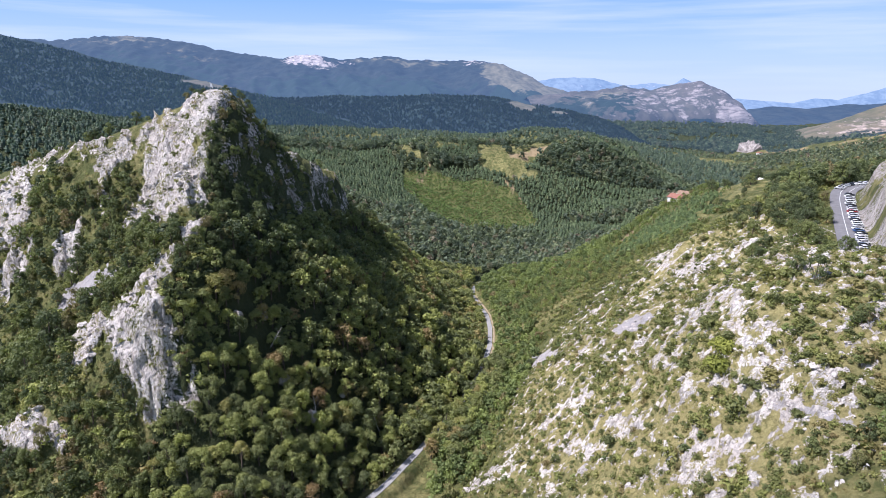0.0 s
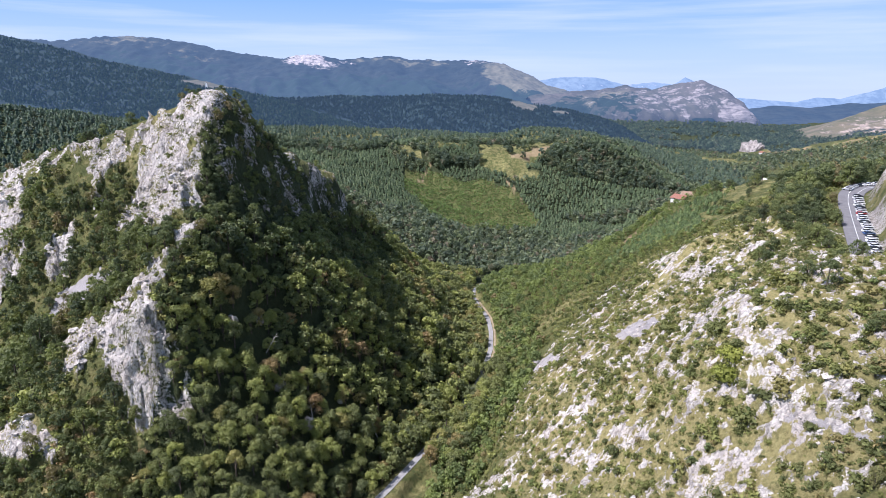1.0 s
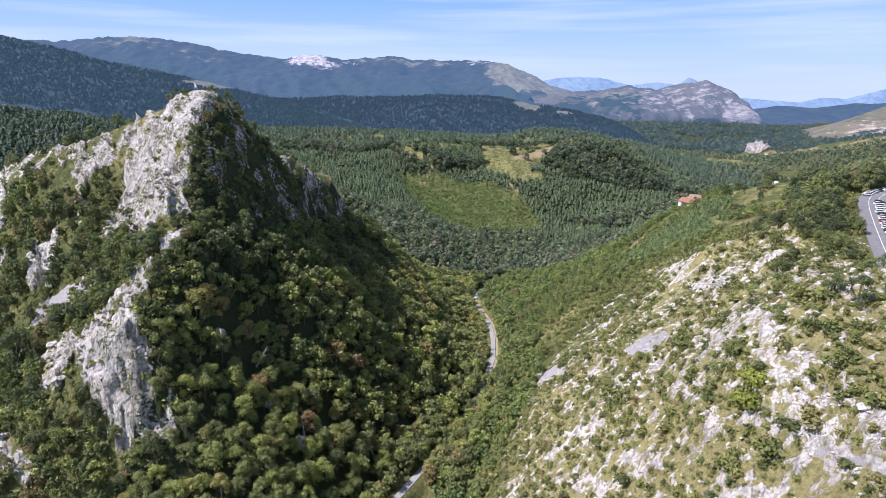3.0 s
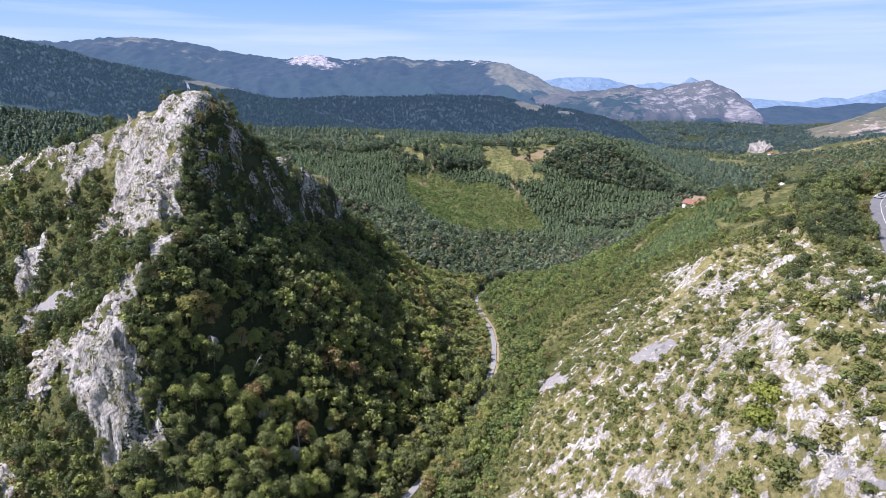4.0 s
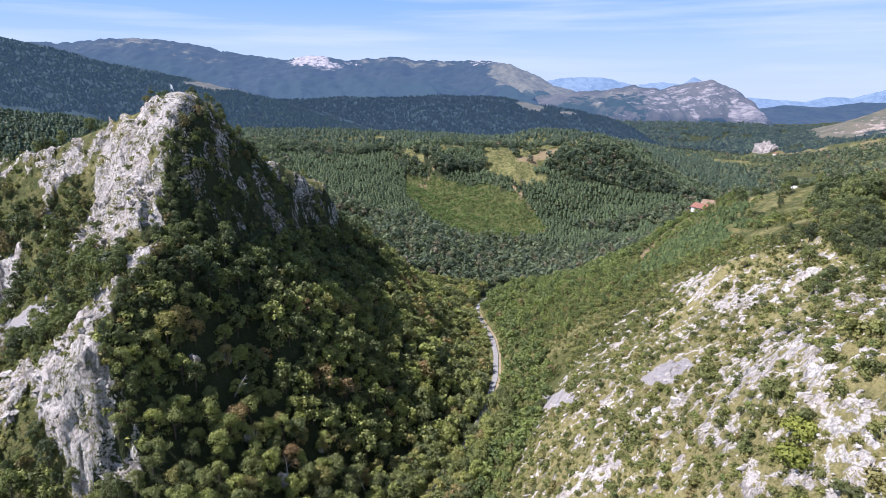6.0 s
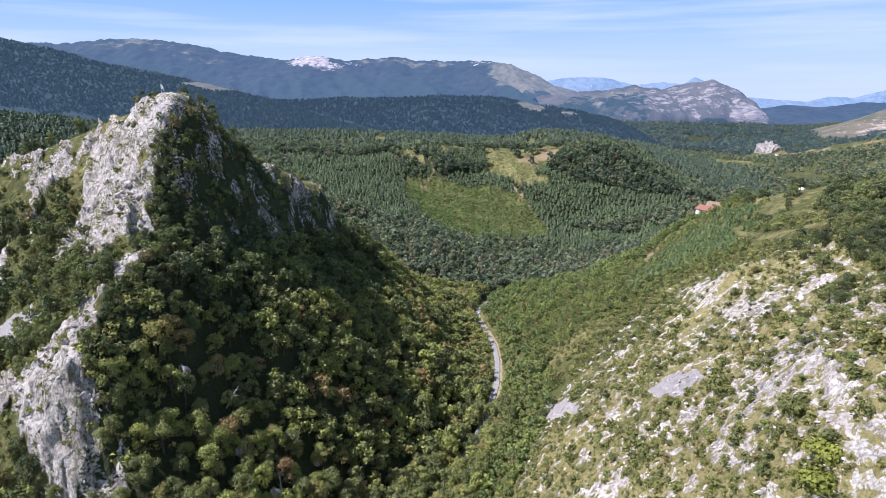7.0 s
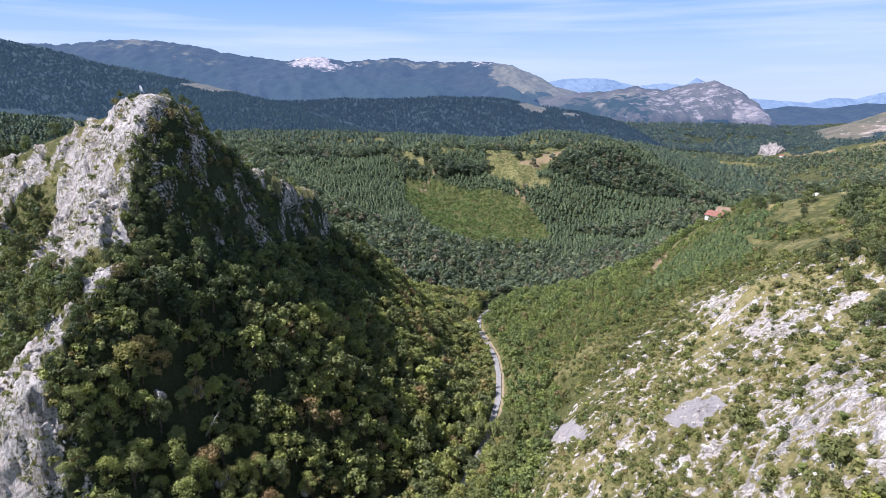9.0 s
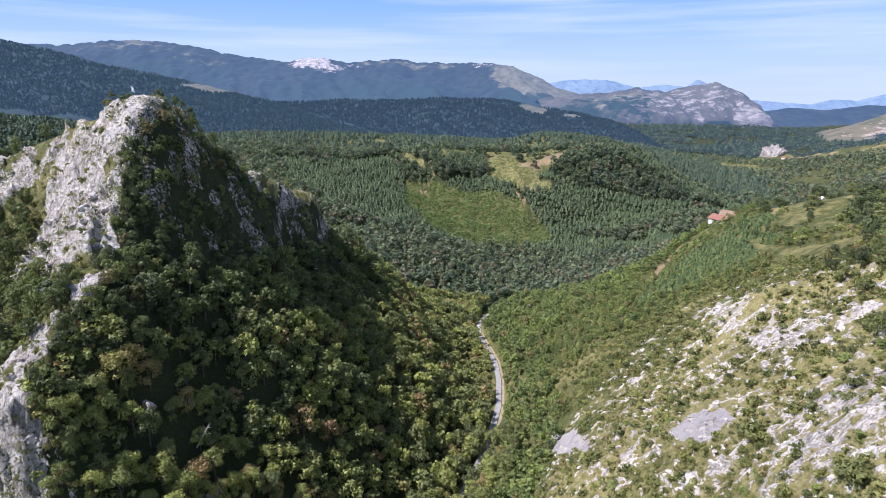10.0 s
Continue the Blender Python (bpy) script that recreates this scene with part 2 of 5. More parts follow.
def blob(x, y, cx, cy, rx, ry, turn=0.0):
    """1 in the middle of an oval, 0 at its rim and beyond."""
    c, s = math.cos(radians(turn)), math.sin(radians(turn))
    u, v = ((x - cx) * c + (y - cy) * s) / rx, (-(x - cx) * s + (y - cy) * c) / ry
    return np.clip(1 - (u * u + v * v), 0, 1)


def near_line(line, x, y):
    """Distance in plan from a polyline."""
    best = np.full(x.shape, 1e9)
    for a, b in zip(line, line[1:]):
        ax, ay, dx, dy = a[0], a[1], b[0] - a[0], b[1] - a[1]
        t = np.clip(((x - ax) * dx + (y - ay) * dy) / (dx * dx + dy * dy + 1e-9), 0, 1)
        best = np.minimum(best, np.hypot(x - ax - t * dx, y - ay - t * dy))
    return best


def line_level(line, x, y):
    """Distance in plan from a polyline, and its level at the nearest spot."""
    best, lev = np.full(x.shape, 1e9), np.zeros(x.shape)
    for a, b in zip(line, line[1:]):
        dx, dy = b[0] - a[0], b[1] - a[1]
        t = np.clip(((x - a[0]) * dx + (y - a[1]) * dy) / (dx * dx + dy * dy), 0, 1)
        d = np.hypot(x - a[0] - t * dx, y - a[1] - t * dy)
        lev = np.where(d < best, a[2] + t * (b[2] - a[2]), lev)
        best = np.minimum(best, d)
    return best, lev


# Crest, flank and foot lines of the landforms.
CRAG_RIDGE = [(-378, 330, -75), (-294, 332, -58), (-241, 335, -47), (-219, 338, -38), (-178, 327, -27), (-153, 329, -18), (-135, 324, -10), (-122, 320, -4)]
EAST_RIDGE = [(-122, 320, -4), (-108, 345, -18), (-102, 375, -40), (-89, 405, -53), (-83, 435, -62), (-67, 470, -100), (-45, 520, -152)]
SPUR = [(-122, 320, -4), (-130, 305, -28), (-124, 288, -46), (-117, 270, -61), (-121, 258, -66), (-117, 242, -76), (-113, 230, -81)]
SPUR_FOOT = [(-107, 216, -119), (-125, 213, -120), (-141, 222, -108)]
CLIFF_TOP = [(-113, 312, -14), (-104, 335, -26), (-95, 368, -44), (-84, 402, -56), (-78, 433, -66)]
CLIFF_FOOT = [(-106, 296, -52), (-97, 318, -62), (-88, 345, -72), (-82, 375, -84), (-74, 405, -92), (-68, 435, -100)]
FLANK_HIGH = [(-102, 258, -70), (-98, 276, -68), (-90, 300, -72), (-78, 330, -84)]
FLANK_MID = [(-97, 240, -105), (-84, 270, -100), (-67, 285, -105), (-56, 320, -108), (-44, 375, -124), (-40, 440, -130), (-34, 491, -140)]
FLANK_LOW = [(-75, 210, -140), (-60, 240, -143), (-44, 278, -140), (-30, 310, -146), (-10, 355, -152), (-6, 420, -160), (-5, 520, -172)]
WEST_FACE = [(-250, 305, -80), (-200, 308, -54), (-181, 308, -50), (-158, 300, -58), (-148, 292, -62)]
WEST_MID = [(-250, 280, -115), (-219, 278, -104), (-183, 274, -96), (-168, 280, -78), (-154, 262, -85), (-136, 250, -86)]
WEST_LOW = [(-230, 210, -150), (-189, 228, -142), (-173, 233, -116), (-150, 228, -106)]
WEST_FOOT = [(-240, 150, -185), (-167, 205, -138), (-137, 196, -150), (-119, 200, -153), (-95, 190, -160)]
RIVER = [(-75, 110, -182), (-60, 150, -179), (-42, 200, -176), (-26, 240, -174), (-8, 275, -174), (10, 330, -175), (18, 380, -176), (16, 440, -177), (12, 500, -180), (24, 560, -183), (35, 640, -187), (55, 720, -190), (90, 790, -192)]
LANE = [(-62, 178, -168), (-44, 204, -168), (-27, 230, -168), (-12, 262, -169), (8, 308, -169.5), (20, 345, -170), (28, 385, -170), (30, 415, -169.5), (29, 440, -169), (24, 468, -170.5), (20, 497, -173), (21, 520, -174.5), (27, 540, -175.5), (42, 556, -176), (70, 570, -176)]
SLOPE_FOOT = [(0, 195, -162), (12, 235, -165), (30, 290, -160), (42, 345, -162), (46, 390, -158), (48, 450, -160), (66, 510, -165)]
SLOPE_LOW = [(20, 165, -146), (22, 190, -145), (38, 276, -141), (52, 303, -139), (62, 340, -138), (67, 375, -137), (80, 400, -132), (100, 450, -128)]
SLOPE_MID = [(45, 130, -118), (38, 170, -128), (62, 200, -106), (76, 239, -97), (84, 274, -101), (79, 311, -118), (92, 326, -112), (112, 360, -104), (126, 420, -108)]
SLOPE_HIGH = [(70, 110, -92), (76, 143, -92), (90, 146, -72), (91, 174, -65), (95, 208, -73), (91, 226, -87), (109, 288, -89), (122, 306, -77), (143, 316, -72), (160, 350, -74), (170, 400, -84)]
SLOPE_TOP = [(98, 90, -76), (112, 130, -62), (114, 173, -54), (121, 192, -51), (132, 228, -59), (147, 252, -57), (142, 283, -62), (158, 284, -53), (176, 300, -52)]
TOP_ROAD = [(139, 200, -57), (145, 212, -56), (160, 240, -55), (174, 266, -53.5), (187, 290, -51.5), (197, 306, -50), (208, 317, -49), (228, 323, -48.5), (262, 322, -48)]
ROAD_WALL = [(154, 193, -40), (164, 221, -38), (181, 251, -36), (201, 286, -36), (232, 309, -39)]
PINE_RIDGE = [(180, 1480, -96), (250, 1450, -98), (322, 1400, -108), (425, 1300, -142), (490, 1200, -168), (520, 1120, -178)]
PINE_FOOT = [(330, 1180, -158), (400, 1100, -168), (440, 1000, -172)]
HOUSE_SPUR = [(330, 420, -52), (290, 470, -62), (248, 491, -72), (222, 505, -80), (196, 510, -88.5), (165, 490, -103), (137, 463, -116)]
FAR_BANK = [(110, 520, -145), (160, 560, -140), (230, 590, -130), (320, 580, -105), (430, 560, -85)]
UPPER_FIELD = [(176, 340, -60), (220, 380, -62), (262, 400, -56), (320, 360, -42), (380, 330, -25)]
MEADOW_FOOT = [(-150, 660, -140), (-59, 655, -152), (0, 690, -170), (41, 785, -186), (106, 850, -172), (180, 860, -168), (270, 850, -165)]
MEADOW_MID = [(-120, 800, -128), (-38, 900, -143), (28, 935, -126), (104, 890, -142), (183, 930, -120), (280, 930, -140)]
MEADOW_TOP = [(-250, 990, -88), (-172, 975, -96), (-97, 985, -93), (-35, 1000, -88), (71, 965, -102), (140, 993, -97), (221, 1045, -82), (300, 1080, -100)]
MEADOW_BACK = [(-300, 1250, -125), (-100, 1220, -130), (100, 1230, -135), (240, 1220, -142)]
WEST_BACK = [(-616, 850, -32), (-505, 830, -48), (-387, 850, -66), (-300, 900, -86)]
WEST_HOLLOW = [(-620, 520, -95), (-420, 560, -112), (-280, 460, -118), (-200, 420, -92), (-140, 480, -110), (-110, 580, -132), (-220, 700, -112)]
NORTH_DALE = [(-1000, 1400, -120), (-477, 1500, -100), (-203, 1500, -110), (70, 1500, -120), (240, 1620, -128), (381, 1650, -140), (480, 1750, -146)]
EAST_DALE = [(620, 1400, -180), (700, 1600, -186), (764, 1850, -190), (1041, 1900, -192), (1250, 2400, -200), (1550, 2900, -200)]
EAST_HILL = [(1041, 1800, -178), (975, 1600, -130), (973, 1400, -100), (970, 1200, -60), (900, 900, -30), (700, 600, -20)]
EAST_LOW = [(560, 700, -126), (640, 1000, -152), (720, 1250, -172)]
BEHIND = [(-300, 60, -130), (-320, -300, -80), (-80, -60, -190), (-60, -350, -200), (120, -20, -88), (190, 60, -45), (260, 150, -15), (300, -300, -40), (330, 240, 0)]
OUTER = [(-2500, 1200, -60), (-2500, -1500, -60), (0, -2500, -120), (2500, -1500, -40), (2600, 1200, 40), (-3000, 3200, -170), (-1000, 3200, -170), (700, 2900, -160), (1100, 2950, -165), (1420, 3000, -175), (1800, 3600, -215), (3200, 3400, -150), (0, 5600, -230), (4000, 5600, -230), (-4000, 5600, -230)]


class Land:
    """Height of the land: a smooth sheet drawn over the lines above."""

    def __init__(self):
        pts = []
        for line in (CRAG_RIDGE, EAST_RIDGE, SPUR, SPUR_FOOT, CLIFF_TOP, CLIFF_FOOT, FLANK_HIGH, FLANK_MID, FLANK_LOW, WEST_FACE, WEST_MID, WEST_LOW, WEST_FOOT, RIVER, LANE,
                     SLOPE_FOOT, SLOPE_LOW, SLOPE_MID, SLOPE_HIGH, SLOPE_TOP, TOP_ROAD, ROAD_WALL, PINE_RIDGE, PINE_FOOT, HOUSE_SPUR, FAR_BANK, UPPER_FIELD, MEADOW_FOOT,
                     MEADOW_MID, MEADOW_TOP, MEADOW_BACK, WEST_BACK, WEST_HOLLOW, NORTH_DALE, EAST_DALE, EAST_HILL, EAST_LOW):
            for a, b in zip(line, line[1:]):
                k = max(1, round(math.hypot(b[0] - a[0], b[1] - a[1]) / (14 + 0.06 * math.hypot(*a[:2]))))
                pts += [tuple(Vector(a).lerp(Vector(b), i / k)) for i in range(k)]
            pts.append(line[-1])
        pts += BEHIND + OUTER
        seen, p = set(), []
        for q in pts:
            key = (round(q[0] / 4), round(q[1] / 4))
            if key not in seen:
                seen.add(key)
                p.append(q)
        p = np.array(p, float)
        self.p, self.c = p[:, :2], (3 + 0.015 * np.hypot(p[:, 0], p[:, 1]))
        n = len(p)
        a = self.kernel(p[:, 0], p[:, 1])
        poly = np.c_[np.ones(n), p[:, :2] / 1000]
        full = np.zeros((n + 3, n + 3))
        full[:n, :n] = a - 0.4 * np.eye(n)
        full[:n, n:], full[n:, :n] = poly, poly.T
        self.w = np.linalg.solve(full, np.r_[p[:, 2], 0, 0, 0])

    def kernel(self, x, y):
        return np.sqrt((x[:, None] - self.p[:, 0]) ** 2 + (y[:, None] - self.p[:, 1]) ** 2 + self.c**2)

    def base(self, x, y):
        shape = np.shape(x)
        x, y = np.ravel(np.asarray(x, float)), np.ravel(np.asarray(y, float))
        z = np.empty(len(x))
        for i in range(0, len(x), 20000):
            s = slice(i, i + 20000)
            z[s] = self.kernel(x[s], y[s]) @ self.w[:-3] + self.w[-3] + (x[s] * self.w[-2] + y[s] * self.w[-1]) / 1000
        return z.reshape(shape)


LAND = Land()
FIELDS = [[(205, 480), (262, 455), (300, 480), (262, 505), (225, 500)], [(40, 1012), (98, 1026), (125, 1036), (172, 1040), (158, 988), (130, 955), (111, 930), (145, 920), (122, 908), (92, 908), (70, 928), (44, 944)],
          [(-101, 995), (-83, 1003), (-55, 970), (-38, 958), (-46, 948), (-74, 966)], [(-28, 1012), (22, 1024), (25, 997), (-30, 994)],
          [(178, 1050), (250, 1100), (268, 1076), (205, 1022), (180, 1030)], [(640, 1580), (720, 1560), (760, 1660), (680, 1700)], [(540, 1640), (600, 1620), (640, 1740), (560, 1760)]]
PASTURES = [[(184, 442), (213, 466), (228, 492), (250, 490), (258, 478), (224, 430), (200, 392), (192, 410)], [(180, 456), (173, 345), (155, 322), (168, 407)]]
PLOUGHED = [(90, 961), (114, 978), (139, 1000), (163, 1016), (156, 988), (130, 963), (98, 948)]
CLEARING = [(-73, 916), (-34, 936), (2, 921), (45, 913), (85, 893), (104, 871), (122, 828), (80, 803), (33, 796), (2, 786), (-29, 790), (-43, 820), (-67, 860)]

# outlines of bare rock in plan
CRAG_FACE = [[(-159, 329), (-146, 326), (-130, 321), (-122, 318), (-122, 311), (-123, 305), (-122, 297), (-128, 294), (-134, 290), (-131, 275), (-138, 277), (-148, 298), (-158, 310), (-158, 318)],
             [(-185, 324), (-175, 330), (-168, 325), (-167, 318), (-173, 314), (-174, 308), (-179, 307)], [(-180, 305), (-173, 305), (-169, 295), (-175, 296)], [(-162, 301), (-154, 302), (-145, 286), (-154, 288), (-160, 293)]]
CRAG_RIBS = [[(-195, 294), (-184, 298), (-180, 294), (-184, 289), (-180, 279), (-193, 283)], [(-244, 326), (-237, 335), (-222, 320), (-215, 306), (-222, 295), (-233, 304)],
             [(-226, 292), (-215, 298), (-208, 296), (-206, 290), (-217, 278)], [(-160, 238), (-149, 240), (-141, 237), (-140, 230), (-143, 220), (-151, 224)], [(-193, 230), (-166, 214), (-158, 214), (-148, 209), (-147, 205), (-158, 203), (-172, 204)]]
SPUR_ROCK = [[(-117, 257), (-117, 270), (-110, 274), (-109, 270), (-111, 258), (-114, 253)],
             [(-133, 247), (-119, 252), (-113, 241), (-118, 237), (-116, 231), (-111, 227), (-105, 228), (-99, 224), (-99, 215), (-109, 211), (-117, 212), (-124, 215), (-133, 222), (-138, 228), (-141, 237), (-138, 244)]]
SLOPE_ROCK_A = [[(90, 225), (96, 226), (105, 236), (111, 231), (99, 196), (94, 181), (90, 171), (87, 177), (89, 188), (89, 197), (84, 200), (84, 209)], [(86, 177), (90, 172), (93, 166), (92, 161), (88, 163), (84, 162), (84, 174)],
                [(82, 165), (87, 160), (92, 156), (93, 149), (90, 145), (91, 140), (86, 142), (82, 151), (80, 160)], [(91, 147), (95, 143), (94, 137), (96, 132), (91, 135), (89, 141)]]
SLOPE_ROCK_B = [[(111, 325), (126, 346), (118, 301), (108, 297)], [(110, 288), (120, 282), (124, 263), (116, 252), (111, 267), (105, 270)], [(127, 266), (136, 265), (134, 256), (122, 256)], [(72, 199), (79, 203), (77, 188), (74, 181), (71, 192)],
                [(67, 178), (72, 173), (73, 165), (68, 161), (66, 169)], [(55, 186), (60, 185), (63, 174), (60, 170), (56, 176)]]
SLOPE_ROCK_C = [[(57, 155), (63, 153), (72, 151), (77, 142), (78, 133), (68, 135), (57, 146)], [(39, 200), (45, 202), (50, 188), (50, 178), (43, 185)], [(36, 224), (46, 227), (48, 221), (43, 216), (36, 216)], [(8, 226), (20, 227), (22, 213), (16, 207), (8, 217)],
                [(29, 192), (38, 190), (38, 180), (33, 177)], [(49, 227), (55, 224), (56, 210), (49, 213)], [(24, 224), (30, 226), (27, 204), (21, 206)]]
SCREES = [[(71, 249), (79, 253), (87, 245), (85, 238), (77, 234), (71, 240)], [(47, 328), (57, 304), (54, 270), (47, 300)], [(-183, 267), (-183, 274), (-171, 272), (-153, 268), (-151, 263), (-159, 257), (-171, 258)]]


def patches(polys, x, y, warp, seed):
    """1 inside outlines whose edges wander."""
    wx, wy = x + warp * fbm(x / 6, y / 6, 3, seed, 0.65), y + warp * fbm(x / 6, y / 6, 3, seed + 40, 0.65)
    hit = np.zeros(x.shape, bool)
    for poly in polys:
        hit |= inside(poly, wx, wy)
    return hit.astype(float)


def masks(x, y):
    """Where the rock breaks through, where grass is dry, where a wood's floor lies."""
    m = {}
    strata = fbm(x / 24 + y / 50, y / 11 - x / 30, 4, 11)
    speck = fbm(x / 4.2, y / 4.2, 3, 23, 0.65)
    fine = fbm(x / 2.1, y / 2.1, 2, 29)
    zone = blob(x, y, 90, 215, 80, 150, -14) ** 0.5
    zone = zone * (1 - smooth(142, 168, x)) * smooth(8, 45, x + (y - 200) * 0.12)
    right = smooth(0.12, 0.50, strata * 0.5 + speck * 1.0 + 0.8 * fine + 0.2 * zone - 0.08) * smooth(0.05, 0.4, zone)
    slabs = patches(SLOPE_ROCK_A + SLOPE_ROCK_B + SLOPE_ROCK_C, x, y, 5.0, 83)
    right = np.maximum(right, slabs * smooth(-0.45, -0.05, 1.0 * speck + 0.6 * fine))
    crag = smooth(15, 3, near_line(CRAG_RIDGE[1:], x, y + 4)) * 0.56
    crag = np.maximum(crag, smooth(22, 8, near_line(SPUR[:3], x + 7, y)))
    crag = np.maximum(crag, 0.9 * patches(CRAG_FACE + CRAG_RIBS + SPUR_ROCK, x, y, 3.5, 85))
    crag = np.maximum(crag, 0.8 * smooth(12, 2, near_line([(-270, 318), (-240, 304)], x, y)))
    crag_rock = smooth(0.02, 0.2, crag) * smooth(0.36, 0.62, crag + 0.8 * fbm(x / 10, y / 10, 4, 37, 0.6))
    # Rock is thinned on this cliff so darker ground deepens its shade.
    shaded = 0.7 * smooth(26, 14, near_line(EAST_RIDGE[:5], x - 8, y + 6)) * (x > -124 + 0.12 * (320 - y))
    shaded = shaded * smooth(-0.12, 0.14, fbm(x / 8, y / 15, 4, 39, 0.6))
    crag_rock = np.maximum(crag_rock, shaded)
    wall = smooth(14, 8, near_line(ROAD_WALL, x + 1, y)) * smooth(-0.5, 0.2, fbm(x / 15, y / 15, 3, 5))
    m["rock"] = np.clip(np.maximum.reduce([right, crag_rock, wall]), 0, 1)
    m["crag"], m["slab"], m["wall"] = crag_rock * smooth(0.0, 0.5, np.maximum(crag, shaded)), right, wall
    # First term greys the crag's rock, painting in weaker sun than the slope's.
    m["grey"] = np.maximum(smooth(-60, -90, x) * (y < 600), 2.4 * (y > 1500) + 2.6 * smooth(0, 0.5, wall))
    m["scree"] = np.maximum.reduce([patches(SCREES, x, y, 3.0, 87)] + [smooth(1.0, 0.4, near_line([(92, 234), (86, 216), (74, 200)], x, y)) * 0.55, smooth(1.3, 0.6, near_line([(84, 146), (89, 135), (93, 126)], x, y)) * 0.7])
    field = np.zeros(x.shape)
    for poly in FIELDS:
        field = np.maximum(field, inside(poly, x, y).astype(float))
    m["dry"] = np.clip(0.28 + 0.50 * zone + 0.5 * fbm(x / 45, y / 45, 3, 3) + field + 0.15 * crag - 0.05 * (x < -95) * (y < 400), 0, 1)
    m["bare"] = inside(PLOUGHED, x, y).astype(float) + smooth(4.5, 2.5, near_line([(150, 492), (137, 470), (122, 440)], x, y)) + smooth(0.05, 0.4, blob(x, y, 1000, 1450, 170, 480, 8)) * 0.7 * smooth(-0.15, 0.25, fbm(x / 60, y / 60, 3, 33)) + smooth(3, 1.5, near_line([(-48, 905), (-40, 935), (-26, 965)], x, y)) + smooth(3, 1.5, near_line([(108, 862), (92, 885), (76, 915)], x, y))
    # The outline takes in the shaded cliff, whose floor colour darkens it.
    wood = inside([(-110, 215), (-116, 262), (-118, 312), (-98, 380), (-80, 430), (-70, 440), (-40, 520), (12, 520), (14, 330), (-30, 240), (-60, 180), (-130, 190)], x, y)
    glade = inside(CLEARING, x, y)
    m["wood"] = np.maximum(wood.astype(float), ((y > 560) & (y < 1300) & (x < 420) & (field < 0.5) & ~glade).astype(float) * 0.8)
    m["wood"] = np.maximum(m["wood"], (0.5 + 0.3 * (y > 1900)) * ((x >= 420) & (y > 560) & (field < 0.5)) * (1 - 0.9 * m["bare"]))
    m["dry"] = np.where(glade, 0.0, m["dry"])
    for poly in PASTURES:
        m["dry"] = np.where(inside(poly, x, y), 0.34 + 0.3 * fbm(x / 20, y / 20, 3, 57), m["dry"])
    m["dry"] = np.where((y > 800) & (field > 0), 0.36 + 0.3 * fbm(x / 25, y / 25, 3, 53), m["dry"])
    return m


def height(x, y, m=None):
    x, y = np.asarray(x, float), np.asarray(y, float)
    m = m or masks(x, y)
    d = np.hypot(x, y)
    z = LAND.base(x, y)
    flat = smooth(3.5, 8, np.minimum(near_line(LANE, x, y), near_line(TOP_ROAD, x, y) - 4))
    z = z + flat * smooth(60, 200, d) * 2.2 * fbm(x / 28, y / 28, 4, 7) * np.clip(d / 300, 0.6, 3)
    z = z + m["crag"] * smooth(3, 22, np.hypot(x + 122, y - 320)) * (4.2 * (ridged(x / 13 + y / 60, y / 24, 5, 61) - 0.85))
    z = z + m["crag"] * 1.7 * (ridged(x / 4.5, y / 5.5, 3, 63) - 0.75) * smooth(3, 22, np.hypot(x + 122, y - 320))
    z = z + m["slab"] * (1.3 * ridged(x / 5, y / 5, 4, 71) - 0.5) * flat
    z = z + m["wall"] * 2.5 * ridged(x / 10, y / 10, 4, 81) * flat
    z = z + 10 * smooth(0.0, 0.6, blob(x, y, 838, 1748, 60, 54))
    for line, half in ((LANE, 2.6), (TOP_ROAD, 6.0)):
        dist, lev = line_level(line, x, y)
        k = smooth(half, half + 5, dist)
        z = lev * (1 - k) + z * k
    return z


# ---- mesh helpers ----
def mesh_from(name, verts, faces, mats, index=None, attrs=None, soft=False, normals=None):
    """A mesh from arrays; faces all of one size. normals: how light falls on loose leaves, as on the whole crown."""
    me = bpy.data.meshes.new(name)
    verts, faces = np.asarray(verts, np.float32), np.asarray(faces, np.int32)
    n, k = faces.shape
    me.vertices.add(len(verts))
    me.vertices.foreach_set("co", verts.ravel())
    me.loops.add(n * k)
    me.loops.foreach_set("vertex_index", faces.ravel())
    me.polygons.add(n)
    me.polygons.foreach_set("loop_start", np.arange(0, n * k, k, dtype=np.int32))
    me.polygons.foreach_set("use_smooth", np.full(n, soft))
    for mat in mats:
        me.materials.append(mat)
    if index is not None:
        me.polygons.foreach_set("material_index", np.asarray(index, np.int32))
    for key, values in (attrs or {}).items():
        at = me.attributes.new(key, "FLOAT", "POINT")
        at.data.foreach_set("value", np.asarray(values, np.float32))
    if normals is not None:
        me.attributes.new("custom_normal", "FLOAT_VECTOR", "POINT").data.foreach_set("vector", np.asarray(normals, np.float32).ravel())
    me.update(calc_edges=True)
    return me


def plain_normals(v, f):
    """Smooth normals of a closed piece."""
    fn = np.cross(v[f[:, 1]] - v[f[:, 0]], v[f[:, 2]] - v[f[:, 0]])
    out = np.zeros(v.shape)
    for k in range(3):
        np.add.at(out, f[:, k], fn)
    return unit(out)


def unit(v):
    return v / np.maximum(np.linalg.norm(v, axis=-1, keepdims=True), 1e-9)


